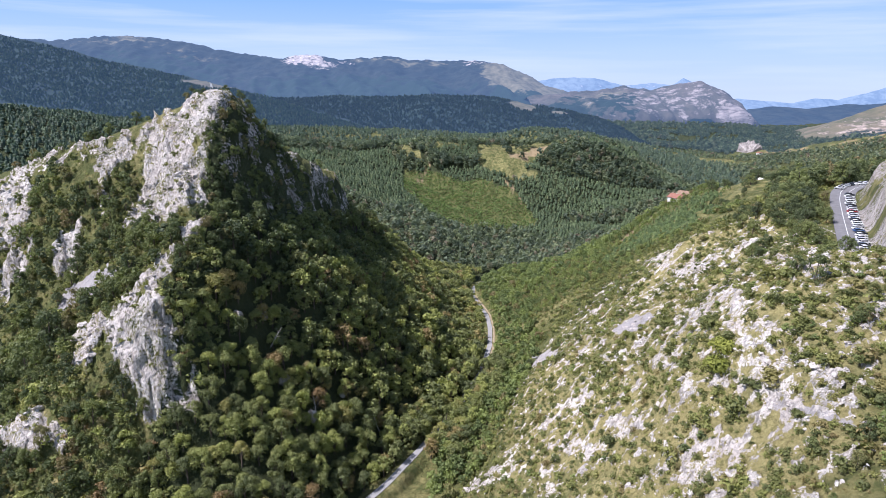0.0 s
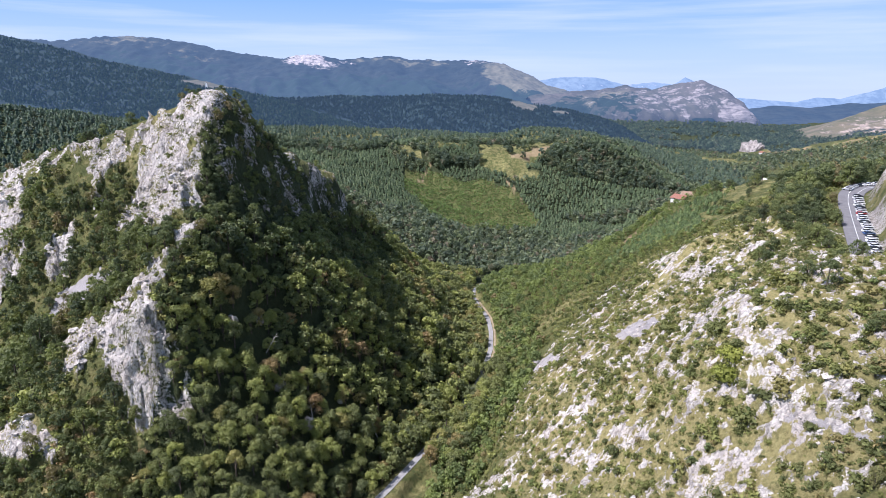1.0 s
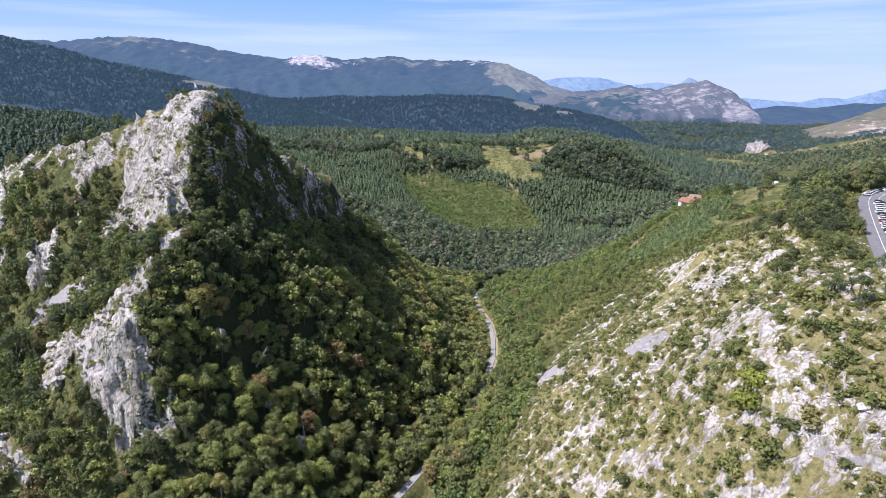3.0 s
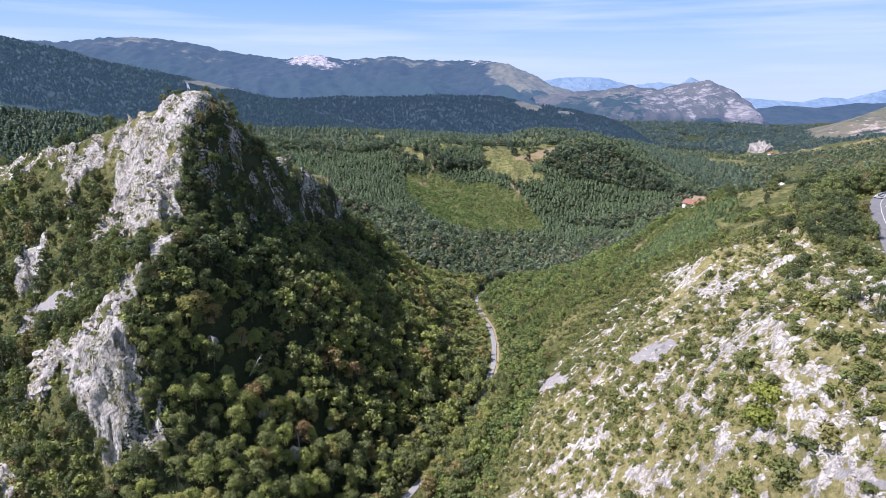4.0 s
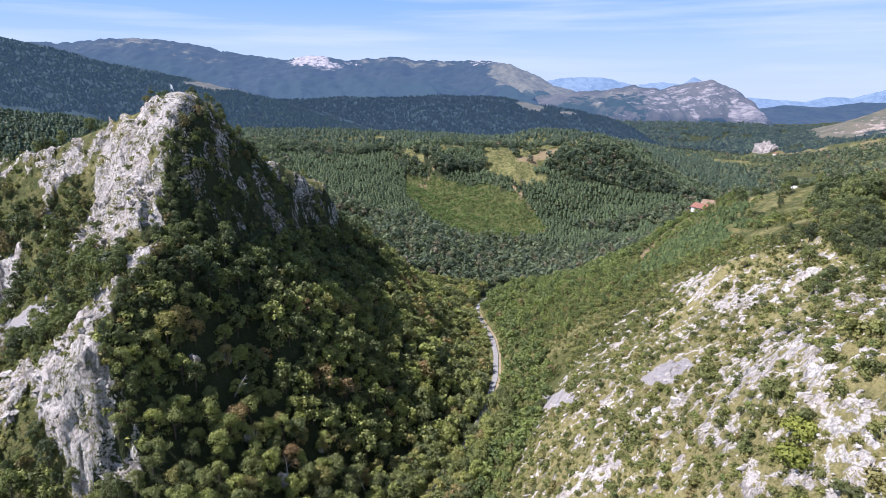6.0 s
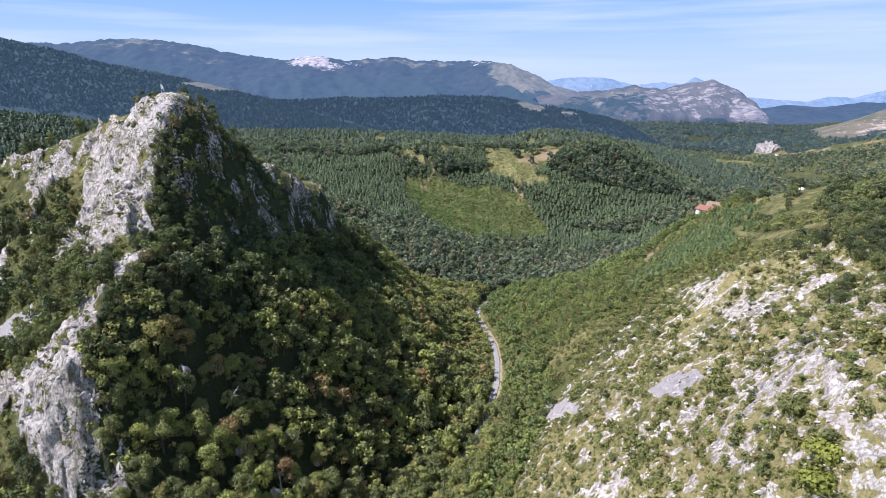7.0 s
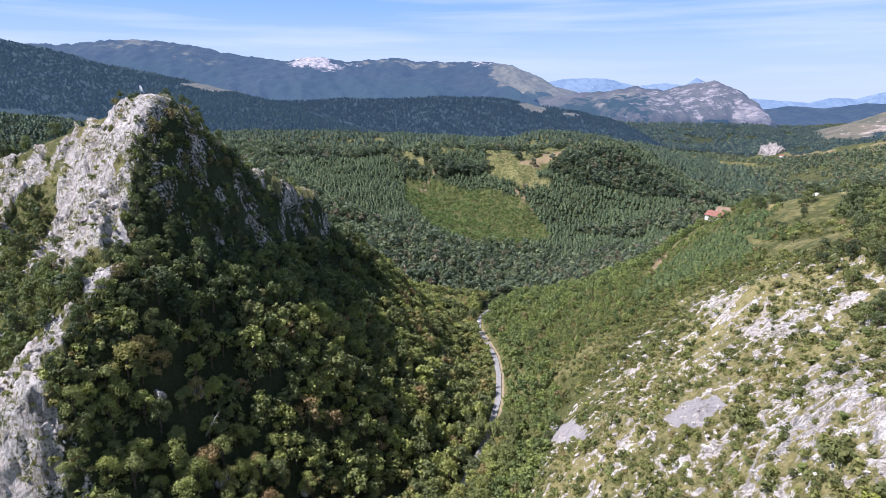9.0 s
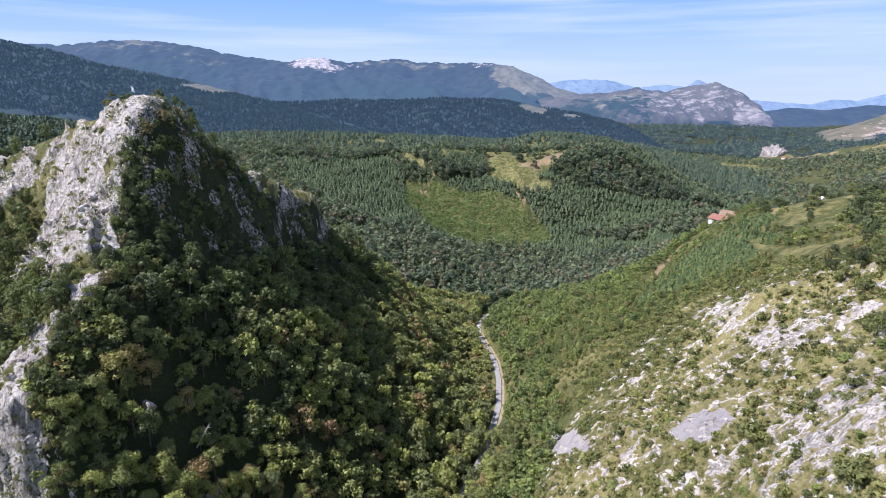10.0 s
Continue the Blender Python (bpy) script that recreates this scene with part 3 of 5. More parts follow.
# ---- the ground: one sheet, finest where the gorge lies ----
def build_ground():
    ang = np.radians(np.r_[np.linspace(-45, 45, 600), np.arange(50, 312, 6.0)])
    rad = np.r_[np.linspace(4, 100, 10), np.geomspace(110, 190, 40), np.geomspace(191, 560, 270)[1:], np.geomspace(563, 620, 24), np.geomspace(626, 2200, 85), np.geomspace(2300, 6400, 22)]
    a, r = np.meshgrid(ang, rad)
    x, y = np.sin(a) * r, np.cos(a) * r - 60
    m = masks(x, y)
    z = height(x, y, m)
    shift = [m["crag"] * (2.2 * fbm(u / 7 + 3, z / 8, 3, seed, 0.6) + 0.9 * ridged(u / 3, z / 5, 2, seed + 9) - 0.5) for u, seed in ((y, 191), (x, 193))]
    x, y = x - shift[0] * np.sign(x + 116), y - shift[1]
    nr, na = x.shape
    idx = np.arange(nr * na).reshape(nr, na)
    nxt = np.roll(idx, -1, axis=1)
    quads = np.stack([idx[:-1], idx[1:], nxt[1:], nxt[:-1]], -1).reshape(-1, 4)
    me = mesh_from("ground", np.stack([x, y, z], -1).reshape(-1, 3), quads[:, ::-1], [M_GROUND], attrs={k: m[k].ravel() for k in ("rock", "dry", "wood", "scree", "bare", "grey")}, soft=True)
    return tagged(new("ground", me), "hillsides of grass, limestone and woodland floor round a gorge", "ground", kind="structure")


ground = build_ground()


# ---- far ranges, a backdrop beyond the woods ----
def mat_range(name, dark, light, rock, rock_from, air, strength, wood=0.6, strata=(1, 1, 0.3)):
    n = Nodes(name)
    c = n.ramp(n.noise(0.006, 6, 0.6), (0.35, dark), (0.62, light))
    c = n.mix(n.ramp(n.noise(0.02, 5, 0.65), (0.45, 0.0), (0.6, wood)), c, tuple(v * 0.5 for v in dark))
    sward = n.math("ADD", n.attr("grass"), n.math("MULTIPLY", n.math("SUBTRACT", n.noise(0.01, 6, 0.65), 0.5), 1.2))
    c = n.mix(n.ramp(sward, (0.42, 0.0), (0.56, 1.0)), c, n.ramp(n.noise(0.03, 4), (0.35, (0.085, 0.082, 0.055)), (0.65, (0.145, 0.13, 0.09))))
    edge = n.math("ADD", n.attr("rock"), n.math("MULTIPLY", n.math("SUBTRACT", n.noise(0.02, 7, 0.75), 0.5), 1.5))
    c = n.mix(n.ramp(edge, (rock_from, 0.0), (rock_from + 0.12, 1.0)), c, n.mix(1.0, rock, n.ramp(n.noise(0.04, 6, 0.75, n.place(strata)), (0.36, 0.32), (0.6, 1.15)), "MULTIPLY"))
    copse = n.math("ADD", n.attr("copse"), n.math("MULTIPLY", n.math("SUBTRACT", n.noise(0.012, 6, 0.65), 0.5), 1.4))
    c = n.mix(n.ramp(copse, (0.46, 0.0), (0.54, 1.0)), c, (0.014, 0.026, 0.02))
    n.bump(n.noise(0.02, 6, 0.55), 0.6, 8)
    n.haze_glow(air, strength)
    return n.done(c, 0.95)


def build_range(name, label, crest, front_y, back, foot, mat, rough, rocky=(), seed=1, curve=1.0, step=14.0, grassy=(), wooded=()):
    """A mountain range: its crest line, with a slope down to a front line and another behind."""
    px, py, pz = (np.array(c, float) for c in zip(*crest))
    run = np.r_[0, np.cumsum(np.hypot(np.diff(px), np.diff(py)))]
    s = np.arange(0, run[-1], step)
    cx, cy, cz = (np.interp(s, run, c) for c in (px, py, pz))
    v = np.r_[np.linspace(-1, 0, 60), np.linspace(0, 1, 14)[1:]]
    S, V = np.meshgrid(s, v)
    x = np.interp(S, s, cx) + 0 * V
    y = np.interp(S, s, cy) + np.where(V < 0, V * (np.interp(S, s, cy) - front_y), V * back)
    top = np.interp(S, s, cz)
    f = (1 - np.abs(V)) ** curve
    z = foot + (top - foot) * f
    gul = ridged(x / 420 + y / 1300, y / 1500 + x / 2000, 4, seed)
    z = z + rough * (gul - 0.9) * 1.4 * (1 - f) * np.clip(f * 4, 0, 1) + rough * 0.16 * fbm(x / 70, y / 90, 4, seed + 5)
    rock = np.zeros(x.shape)
    for cx0, cy0, rx, ry, much in rocky:
        rock = np.maximum(rock, much * blob(x, y, cx0, cy0, rx, ry) ** 0.5)
    grass = np.zeros(x.shape)
    for cx0, cy0, rx, ry, much in grassy:
        grass = np.maximum(grass, much * blob(x, y, cx0, cy0, rx, ry) ** 0.5)
    copse = np.full(x.shape, -0.3)
    for cx0, cy0, rx, ry, much in wooded:
        copse = np.maximum(copse, much * blob(x, y, cx0, cy0, rx, ry) ** 0.5)
    nv, ns = x.shape
    idx = np.arange(nv * ns).reshape(nv, ns)
    quads = np.stack([idx[:-1, :-1], idx[:-1, 1:], idx[1:, 1:], idx[1:, :-1]], -1).reshape(-1, 4)
    me = mesh_from(name, np.stack([x, y, z], -1).reshape(-1, 3), quads, [mat], attrs={"rock": rock.ravel(), "grass": grass.ravel(), "copse": copse.ravel()}, soft=True)
    tagged(new(name, me), label, "mountain", kind="structure")
    return x, y, z, rock, grass


# Haze on the ranges is this blue, glowing from the slopes' own materials.
HAZE_BLUE = (0.24, 0.42, 0.75)
M_WESTRANGE = mat_range("wooded_range", (0.014, 0.026, 0.018), (0.024, 0.040, 0.024), (0.4, 0.3, 0.2), 0.6, HAZE_BLUE, 0.1)
M_NORTHRANGE = mat_range("bare_range", (0.012, 0.020, 0.022), (0.028, 0.034, 0.030), (0.42, 0.37, 0.355), 0.56, HAZE_BLUE, 0.18)
M_BLUERANGE = mat_range("haze_blue_range", (0.09, 0.11, 0.12), (0.14, 0.16, 0.16), (0.26, 0.25, 0.25), 0.5, HAZE_BLUE, 0.44)
M_CLIFFRANGE = mat_range("cliff_range", (0.050, 0.052, 0.042), (0.105, 0.090, 0.076), (0.27, 0.235, 0.225), 0.46, HAZE_BLUE, 0.155, 0.6, (0.35, 1, 1.6))
M_BROWNHILL = mat_range("brown_hill", (0.08, 0.085, 0.04), (0.19, 0.15, 0.095), (0.40, 0.32, 0.26), 0.45, HAZE_BLUE, 0.07, 0.35)

WEST_CREST = [(-2900, 2550, 300), (-2490, 2500, 275), (-2164, 2450, 234), (-1701, 2400, 183), (-1482, 2350, 144), (-1232, 2300, 83), (-967, 2250, 38), (-773, 2150, 0), (-591, 2050, -37), (-423, 1950, -76), (-268, 1850, -114), (-158, 1750, -142), (-40, 1680, -180)]
DARK_RIDGE = [(-1500, 2700, 20), (-1214, 2700, 2), (-972, 2700, -18), (-803, 2700, -46), (-644, 2650, -44), (-538, 2600, -38), (-412, 2550, -33), (-246, 2500, -38), (-89, 2500, -26), (111, 2450, -31), (217, 2400, -42), (282, 2400, -57), (425, 2350, -79), (521, 2300, -100), (582, 2250, -124), (680, 2200, -240)]
NORTH_CREST = [(-4200, 4600, 330), (-3672, 4600, 350), (-2856, 4600, 314), (-2523, 4600, 346), (-2237, 4600, 343), (-1954, 4600, 313), (-1633, 4600, 245), (-1430, 4600, 219), (-1200, 4500, 192), (-1078, 4500, 219), (-958, 4500, 216), (-800, 4500, 186), (-653, 4600, 199), (-449, 4600, 219), (-327, 4600, 192), (-1, 4600, 186), (199, 4500, 183), (351, 4400, 157), (497, 4300, 92), (619, 4200, 22), (735, 4100, -20), (900, 4000, -60)]
BLUE_CREST = [(600, 4880, 30), (721, 4880, 64), (872, 4880, 77), (1090, 4880, 78), (1289, 4880, 28), (1355, 4880, 20), (1527, 4880, 42), (1690, 4880, 26), (1775, 4880, 78), (1800, 4880, 70), (1870, 4880, 34), (1918, 4880, 10)]
CLIFF_CREST = [(420, 3550, -50), (566, 3500, -30), (783, 3500, -11), (937, 3500, 11), (1094, 3500, -6), (1168, 3450, 15), (1329, 3400, 39), (1403, 3350, 5), (1462, 3300, -44), (1490, 3290, -140), (1560, 3280, -190)]
EAST_CREST = [(1950, 4880, -100), (2192, 4880, -73), (2367, 4880, -85), (2631, 4880, -104), (2799, 4880, -65), (2975, 4880, -77), (3182, 4880, -25), (3338, 4880, 18), (3882, 4880, 125), (4300, 4880, 140)]
DARK_CREST = [(1850, 4300, -190), (1972, 4300, -142), (2197, 4300, -111), (2430, 4300, -129), (2691, 4300, -93), (2741, 4200, -98), (3100, 4200, -60)]
BROWN_CREST = [(1330, 2450, -215), (1408, 2500, -190), (1594, 2600, -130), (1767, 2700, -89), (1853, 2700, -60), (2335, 2800, 95), (2700, 2800, 160)]
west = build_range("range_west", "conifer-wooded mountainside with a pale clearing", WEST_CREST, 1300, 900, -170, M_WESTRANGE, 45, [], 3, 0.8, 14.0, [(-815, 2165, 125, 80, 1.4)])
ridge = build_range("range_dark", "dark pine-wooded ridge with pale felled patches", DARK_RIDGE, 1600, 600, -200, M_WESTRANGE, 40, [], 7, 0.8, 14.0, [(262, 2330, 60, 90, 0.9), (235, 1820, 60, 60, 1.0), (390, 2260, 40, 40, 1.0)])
build_range("range_north", "mountain ridge in painted blue haze with a white limestone top", NORTH_CREST, 3050, 500, -240, M_NORTHRANGE, 90, [(-1040, 4440, 190, 200, 0.85), (-900, 4330, 170, 170, 0.7), (-760, 4440, 120, 60, 0.6), (180, 4470, 260, 110, 0.6), (-500, 4540, 500, 70, 0.45), (560, 4000, 200, 350, 0.35)], 13, 1.0, 14.0, [(470, 4150, 330, 600, 0.9), (-2300, 4500, 600, 200, 0.45), (-350, 4500, 600, 130, 0.5), (-1750, 4350, 350, 250, 0.4)], [(-500, 3700, 900, 600, 0.7), (-2000, 3900, 900, 600, 0.6), (400, 3500, 350, 350, 0.8)])
build_range("range_blue", "far limestone range under the sky, painted pale blue with haze", BLUE_CREST, 4400, 300, -240, M_BLUERANGE, 40, [(1000, 4800, 320, 220, 0.35), (1600, 4800, 400, 220, 0.5)], 23)
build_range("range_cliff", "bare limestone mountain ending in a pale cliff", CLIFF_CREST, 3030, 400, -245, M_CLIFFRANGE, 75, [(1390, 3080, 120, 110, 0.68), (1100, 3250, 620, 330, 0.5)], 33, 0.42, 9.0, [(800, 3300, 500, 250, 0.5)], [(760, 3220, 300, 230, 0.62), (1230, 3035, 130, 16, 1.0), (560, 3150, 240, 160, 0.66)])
build_range("range_far_east", "far ridge fading into painted blue haze", EAST_CREST, 4480, 300, -260, M_BLUERANGE, 30, (), 43)
build_range("range_dark_east", "wooded hills across the plain, painted dark blue with haze", DARK_CREST, 3700, 300, -260, M_NORTHRANGE, 30, (), 53)
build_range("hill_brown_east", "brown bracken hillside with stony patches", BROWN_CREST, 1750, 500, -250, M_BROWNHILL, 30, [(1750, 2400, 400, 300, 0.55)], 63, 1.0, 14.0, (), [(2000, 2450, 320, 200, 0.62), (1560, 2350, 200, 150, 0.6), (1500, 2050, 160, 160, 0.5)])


# ---- plants ----
def rot_z(v, a):
    c, s = np.cos(a), np.sin(a)
    return np.stack([v[..., 0] * c - v[..., 1] * s, v[..., 0] * s + v[..., 1] * c, v[..., 2]], -1)


def leaf_clumps(rng, centres, radii, count, size):
    """Loose three-cornered leaf clumps over the lobes of a crown."""
    pick = rng.choice(len(centres), count, p=radii**2 / (radii**2).sum())
    d = rng.normal(size=(count, 3))
    d /= np.linalg.norm(d, axis=1, keepdims=True)
    d[:, 2] = np.where(d[:, 2] < -0.55, -d[:, 2], d[:, 2])
    c = centres[pick] + d * (radii[pick] * rng.uniform(0.5, 1.28, count))[:, None] * (1, 1, 0.85)
    nrm = d + rng.normal(size=(count, 3)) * 0.38
    nrm /= np.linalg.norm(nrm, axis=1, keepdims=True)
    t1 = np.cross(nrm, rng.normal(size=(count, 3)))
    t1 /= np.linalg.norm(t1, axis=1, keepdims=True)
    t2 = np.cross(nrm, t1)
    s = size * rng.uniform(0.6, 1.3, count)
    tri = []
    for k in range(3):
        a = 2 * np.pi * k / 3 + rng.uniform(-0.4, 0.4, count)
        tri.append(c + (t1 * np.cos(a)[:, None] + t2 * np.sin(a)[:, None]) * s[:, None])
    mid = (centres * radii[:, None] ** 2).sum(0) / (radii**2).sum()
    shade = unit(0.7 * d + 0.6 * unit(c - mid) + 0.32 * rng.normal(size=(count, 3)) + (0, 0, 0.12))
    return np.stack(tri, 1).reshape(-1, 3), np.arange(3 * count).reshape(-1, 3), np.repeat(shade, 3, axis=0)


def taper(points, radii, sides=5):
    """A tapered limb along points."""
    v, f = [], []
    for i, (p, r) in enumerate(zip(points, radii)):
        for k in range(sides):
            a = 2 * math.pi * k / sides
            v.append((p[0] + r * math.cos(a), p[1] + r * math.sin(a), p[2]))
        if i:
            o = (i - 1) * sides
            for k in range(sides):
                q = (o + k, o + (k + 1) % sides, o + sides + (k + 1) % sides, o + sides + k)
                f += [(q[0], q[1], q[2]), (q[0], q[2], q[3])]
    return np.array(v, float), np.array(f)


def join(pieces):
    v, f, o = [], [], 0
    for pv, pf in pieces:
        v.append(pv)
        f.append(pf + o)
        o += len(pv)
    return np.concatenate(v), np.concatenate(f)


def broadleaf(seed, count, size):
    """Crown and wood of a tree about 10 m high and 8 m wide."""
    rng = np.random.default_rng(seed)
    k = int(rng.integers(15, 22))
    ang, lev = rng.uniform(0, 6.28, k), rng.uniform(0.0, 1.0, k)
    out = (0.75 + 2.2 * np.sqrt(np.clip(1 - (1.35 * lev - 0.45) ** 2, 0, 1))) * rng.uniform(0.55, 1.05, k)
    cen = np.c_[np.cos(ang) * out, np.sin(ang) * out, 2.3 + 5.6 * lev]
    cen = np.r_[cen, [[rng.uniform(-0.5, 0.5), rng.uniform(-0.5, 0.5), 8.0]]]
    rad = np.r_[rng.uniform(0.85, 1.6, k), 1.4]
    crown = leaf_clumps(rng, cen, rad, count, size)
    wood = [taper([(0, 0, -1.5), (0.1, 0, 2.5), (0.2, 0.1, 6.5)], [0.34, 0.25, 0.08])]
    for c in cen[:4]:
        wood.append(taper([(0.1, 0, 1.8), tuple(c * (0.55, 0.55, 0.8)), tuple(c)], [0.14, 0.1, 0.04], 4))
    return crown, join(wood)


def conifer(seed, layers, sides):
    """Whorls of drooping boughs on a straight stem, 9 m high."""
    rng = np.random.default_rng(seed)
    v, f, n = [], [], []
    for i in range(layers):
        z, r = 1.0 + 6.4 * i / layers, 3.5 * (1 - i / layers) ** 0.6 + 0.6
        a0 = rng.uniform(0, 6.28)
        for k in range(sides):
            a, w = a0 + 2 * math.pi * k / sides + rng.uniform(-0.2, 0.2), math.pi / sides * 1.15
            rr = r * rng.uniform(0.75, 1.2)
            o = len(v)
            v += [(0, 0, z + 7.6 / layers), (rr * math.cos(a - w), rr * math.sin(a - w), z - 0.3 + rng.uniform(-0.3, 0.3)), (rr * math.cos(a + w), rr * math.sin(a + w), z - 0.3 + rng.uniform(-0.3, 0.3))]
            f.append((o, o + 1, o + 2))
            n += [(math.cos(a + t), math.sin(a + t), 0.95 + 0.5 * i / layers) for t in (0, -0.4, 0.4)]
    return (np.array(v, float), np.array(f), unit(np.array(n))), taper([(0, 0, -1.5), (0, 0, 7)], [0.2, 0.05], 4)


def shrub(seed, count, size):
    """A low, many-lobed bush 2 m across."""
    rng = np.random.default_rng(seed)
    k = int(rng.integers(4, 7))
    a, o = rng.uniform(0, 6.28, k), rng.uniform(0.2, 0.75, k)
    cen = np.c_[np.cos(a) * o, np.sin(a) * o, rng.uniform(0.35, 0.85, k)]
    return leaf_clumps(rng, cen, rng.uniform(0.4, 0.65, k), count, size)


def scatter(rng, poly, spacing, keep=None):
    """Jittered places inside a plan outline."""
    xs, ys = [p[0] for p in poly], [p[1] for p in poly]
    gx, gy = np.meshgrid(np.arange(min(xs), max(xs), spacing), np.arange(min(ys), max(ys), spacing * 0.87))
    gx = gx + (np.arange(gx.shape[0]) % 2)[:, None] * spacing * 0.5
    x = gx.ravel() + rng.uniform(-0.42, 0.42, gx.size) * spacing
    y = gy.ravel() + rng.uniform(-0.42, 0.42, gx.size) * spacing
    ok = inside(poly, x, y)
    if keep is not None:
        ok &= keep(x, y)
    return x[ok], y[ok]


def joined(name, label, category, templates, mats, x, y, z, size, rng, tall=None):
    """Many plants as one piece of stuff. A template is a list of (verts, faces), one for each material."""
    V, F, I, T, N, o = [], [], [], [], [], 0
    pick = rng.integers(0, len(templates), len(x))
    turn, tone = rng.uniform(0, 6.28, len(x)), rng.uniform(0, 1, len(x))
    tall = np.ones(len(x)) if tall is None else tall
    for k, tpl in enumerate(templates):
        sel = np.where(pick == k)[0]
        if not len(sel):
            continue
        for slot, (tv, tf, *tn) in enumerate(tpl):
            tn = tn[0] if tn else plain_normals(tv, tf)
            N.append(rot_z(np.broadcast_to(tn[None], (len(sel), *tn.shape)), turn[sel][:, None]).reshape(-1, 3))
            v = rot_z(tv[None] * size[sel][:, None, None] * np.stack([np.ones(len(sel)), np.ones(len(sel)), tall[sel]], -1)[:, None], turn[sel][:, None])
            v = v + np.stack([x[sel], y[sel], z[sel]], -1)[:, None]
            f = tf[None] + (o + np.arange(len(sel)) * len(tv))[:, None, None]
            V.append(v.reshape(-1, 3))
            F.append(f.reshape(-1, 3))
            I.append(np.full(len(sel) * len(tf), slot))
            T.append(np.repeat(tone[sel], len(tv)))
            o += len(sel) * len(tv)
    me = mesh_from(name, np.concatenate(V), np.concatenate(F), mats, np.concatenate(I), {"tone": np.concatenate(T)}, normals=np.concatenate(N))
    return tagged(new(name, me), label, category, kind="stuff")


rng = np.random.default_rng(4)


def off_road(x, y):
    return (near_line(LANE, x, y) > 4.0) & (near_line(TOP_ROAD, x, y) > 7.2)


def clear_ground(x, y):
    ok = off_road(x, y)
    for poly in FIELDS + PASTURES:
        ok &= ~inside(poly, x, y)
    return ok


GORGE = [(-112, 215), (-99, 262), (-96, 300), (-84, 330), (-76, 380), (-72, 440), (-60, 490), (-20, 580), (30, 600), (20, 545), (14, 500), (22, 470), (27, 430), (25, 385), (17, 345), (5, 308), (-14, 262), (-30, 230), (-48, 200), (-75, 165), (-150, 165), (-135, 198)]
EAST_BANK = [(-6, 205), (24, 252), (44, 298), (56, 342), (56, 400), (60, 440), (100, 470), (130, 475), (180, 515), (230, 545), (200, 600), (60, 620), (32, 560), (22, 520), (34, 440), (33, 385), (24, 345), (10, 305), (-8, 262)]
DALE = [(-300, 480), (-180, 420), (-110, 470), (-60, 490), (-20, 580), (60, 615), (200, 600), (330, 560), (420, 700), (420, 1100), (300, 1250), (-300, 1300), (-420, 1000)]
PLANTATION = [(100, 400), (150, 380), (200, 430), (210, 480), (150, 470)]
WEST_WOOD = [(-800, 500), (-420, 520), (-300, 620), (-300, 1000), (-420, 1000), (-900, 1100)]
EAST_WOOD = [(420, 640), (620, 560), (860, 800), (980, 1250), (860, 1450), (800, 1700), (760, 1900), (640, 1800), (700, 1600), (560, 1150), (420, 1100)]
NORTH_WOOD = [(-900, 1100), (-300, 1000), (-300, 1300), (300, 1250), (420, 1100), (560, 1150), (700, 1600), (640, 1800), (-900, 1650)]

WEST_SIDE = [(-300, 318), (-215, 328), (-150, 322), (-134, 304), (-118, 268), (-118, 244), (-124, 230), (-112, 218), (-104, 202), (-130, 190), (-150, 170), (-230, 170), (-300, 240)]
CREST_BACK = [(-300, 338), (-215, 342), (-160, 333), (-128, 329), (-108, 336), (-98, 352), (-120, 375), (-300, 375)]
EAST_FACE = [(-119, 314), (-120, 300), (-113, 280), (-108, 250), (-98, 262), (-95, 300), (-83, 332), (-76, 380), (-80, 430), (-96, 385), (-110, 335)]
EAST_TOP = [(120, 150), (140, 205), (158, 250), (186, 300), (176, 330), (150, 318), (128, 262), (112, 210), (104, 165)]
UPPER_WOOD = [(176, 330), (215, 345), (300, 345), (420, 380), (420, 480), (320, 520), (300, 470), (262, 445), (215, 470), (196, 430), (160, 380), (150, 340)]
HOUSE_MEADOW = [(220, 480), (234, 450), (268, 440), (300, 462), (290, 492), (255, 502)]
HEATH = [(0, 120), (120, 100), (150, 200), (150, 300), (160, 380), (140, 460), (60, 440), (45, 345), (25, 280), (-5, 200)]
NEAR_HEATH = [(62, 120), (110, 110), (112, 180), (105, 235), (60, 240), (50, 180)]
NEAR_GORGE = [(-112, 215), (-100, 258), (-60, 268), (-20, 262), (-32, 232), (-50, 200), (-75, 180), (-135, 190)]

oaks = [broadleaf(s, 330, 0.56) for s in range(7)]
far_oaks = [broadleaf(s + 20, 44, 1.45)[:1] for s in range(5)]
bank_oaks = [broadleaf(s + 30, 150, 0.85)[:1] for s in range(5)]
hedge_oaks = [broadleaf(s + 35, 250, 0.64)[:1] for s in range(5)]
far_pines = [conifer(s + 9, 4, 4)[:1] for s in range(4)]
tiny_oaks = [broadleaf(s + 60, 16, 2.4)[:1] for s in range(3)]
tiny_pines = [conifer(s + 19, 2, 3)[:1] for s in range(3)]
bushes = [[shrub(s, 46, 0.29)] for s in range(8)]
fine_bushes = [[shrub(s + 80, 76, 0.235)] for s in range(8)]


def low_rock(limit, seed, share):
    """Keeps places off the bare rock, in natural patches."""
    return lambda x, y: off_road(x, y) & (masks(x, y)["rock"] < limit) & (masks(x, y)["scree"] < 0.3) & (fbm(x / 22, y / 22, 3, seed) > share)


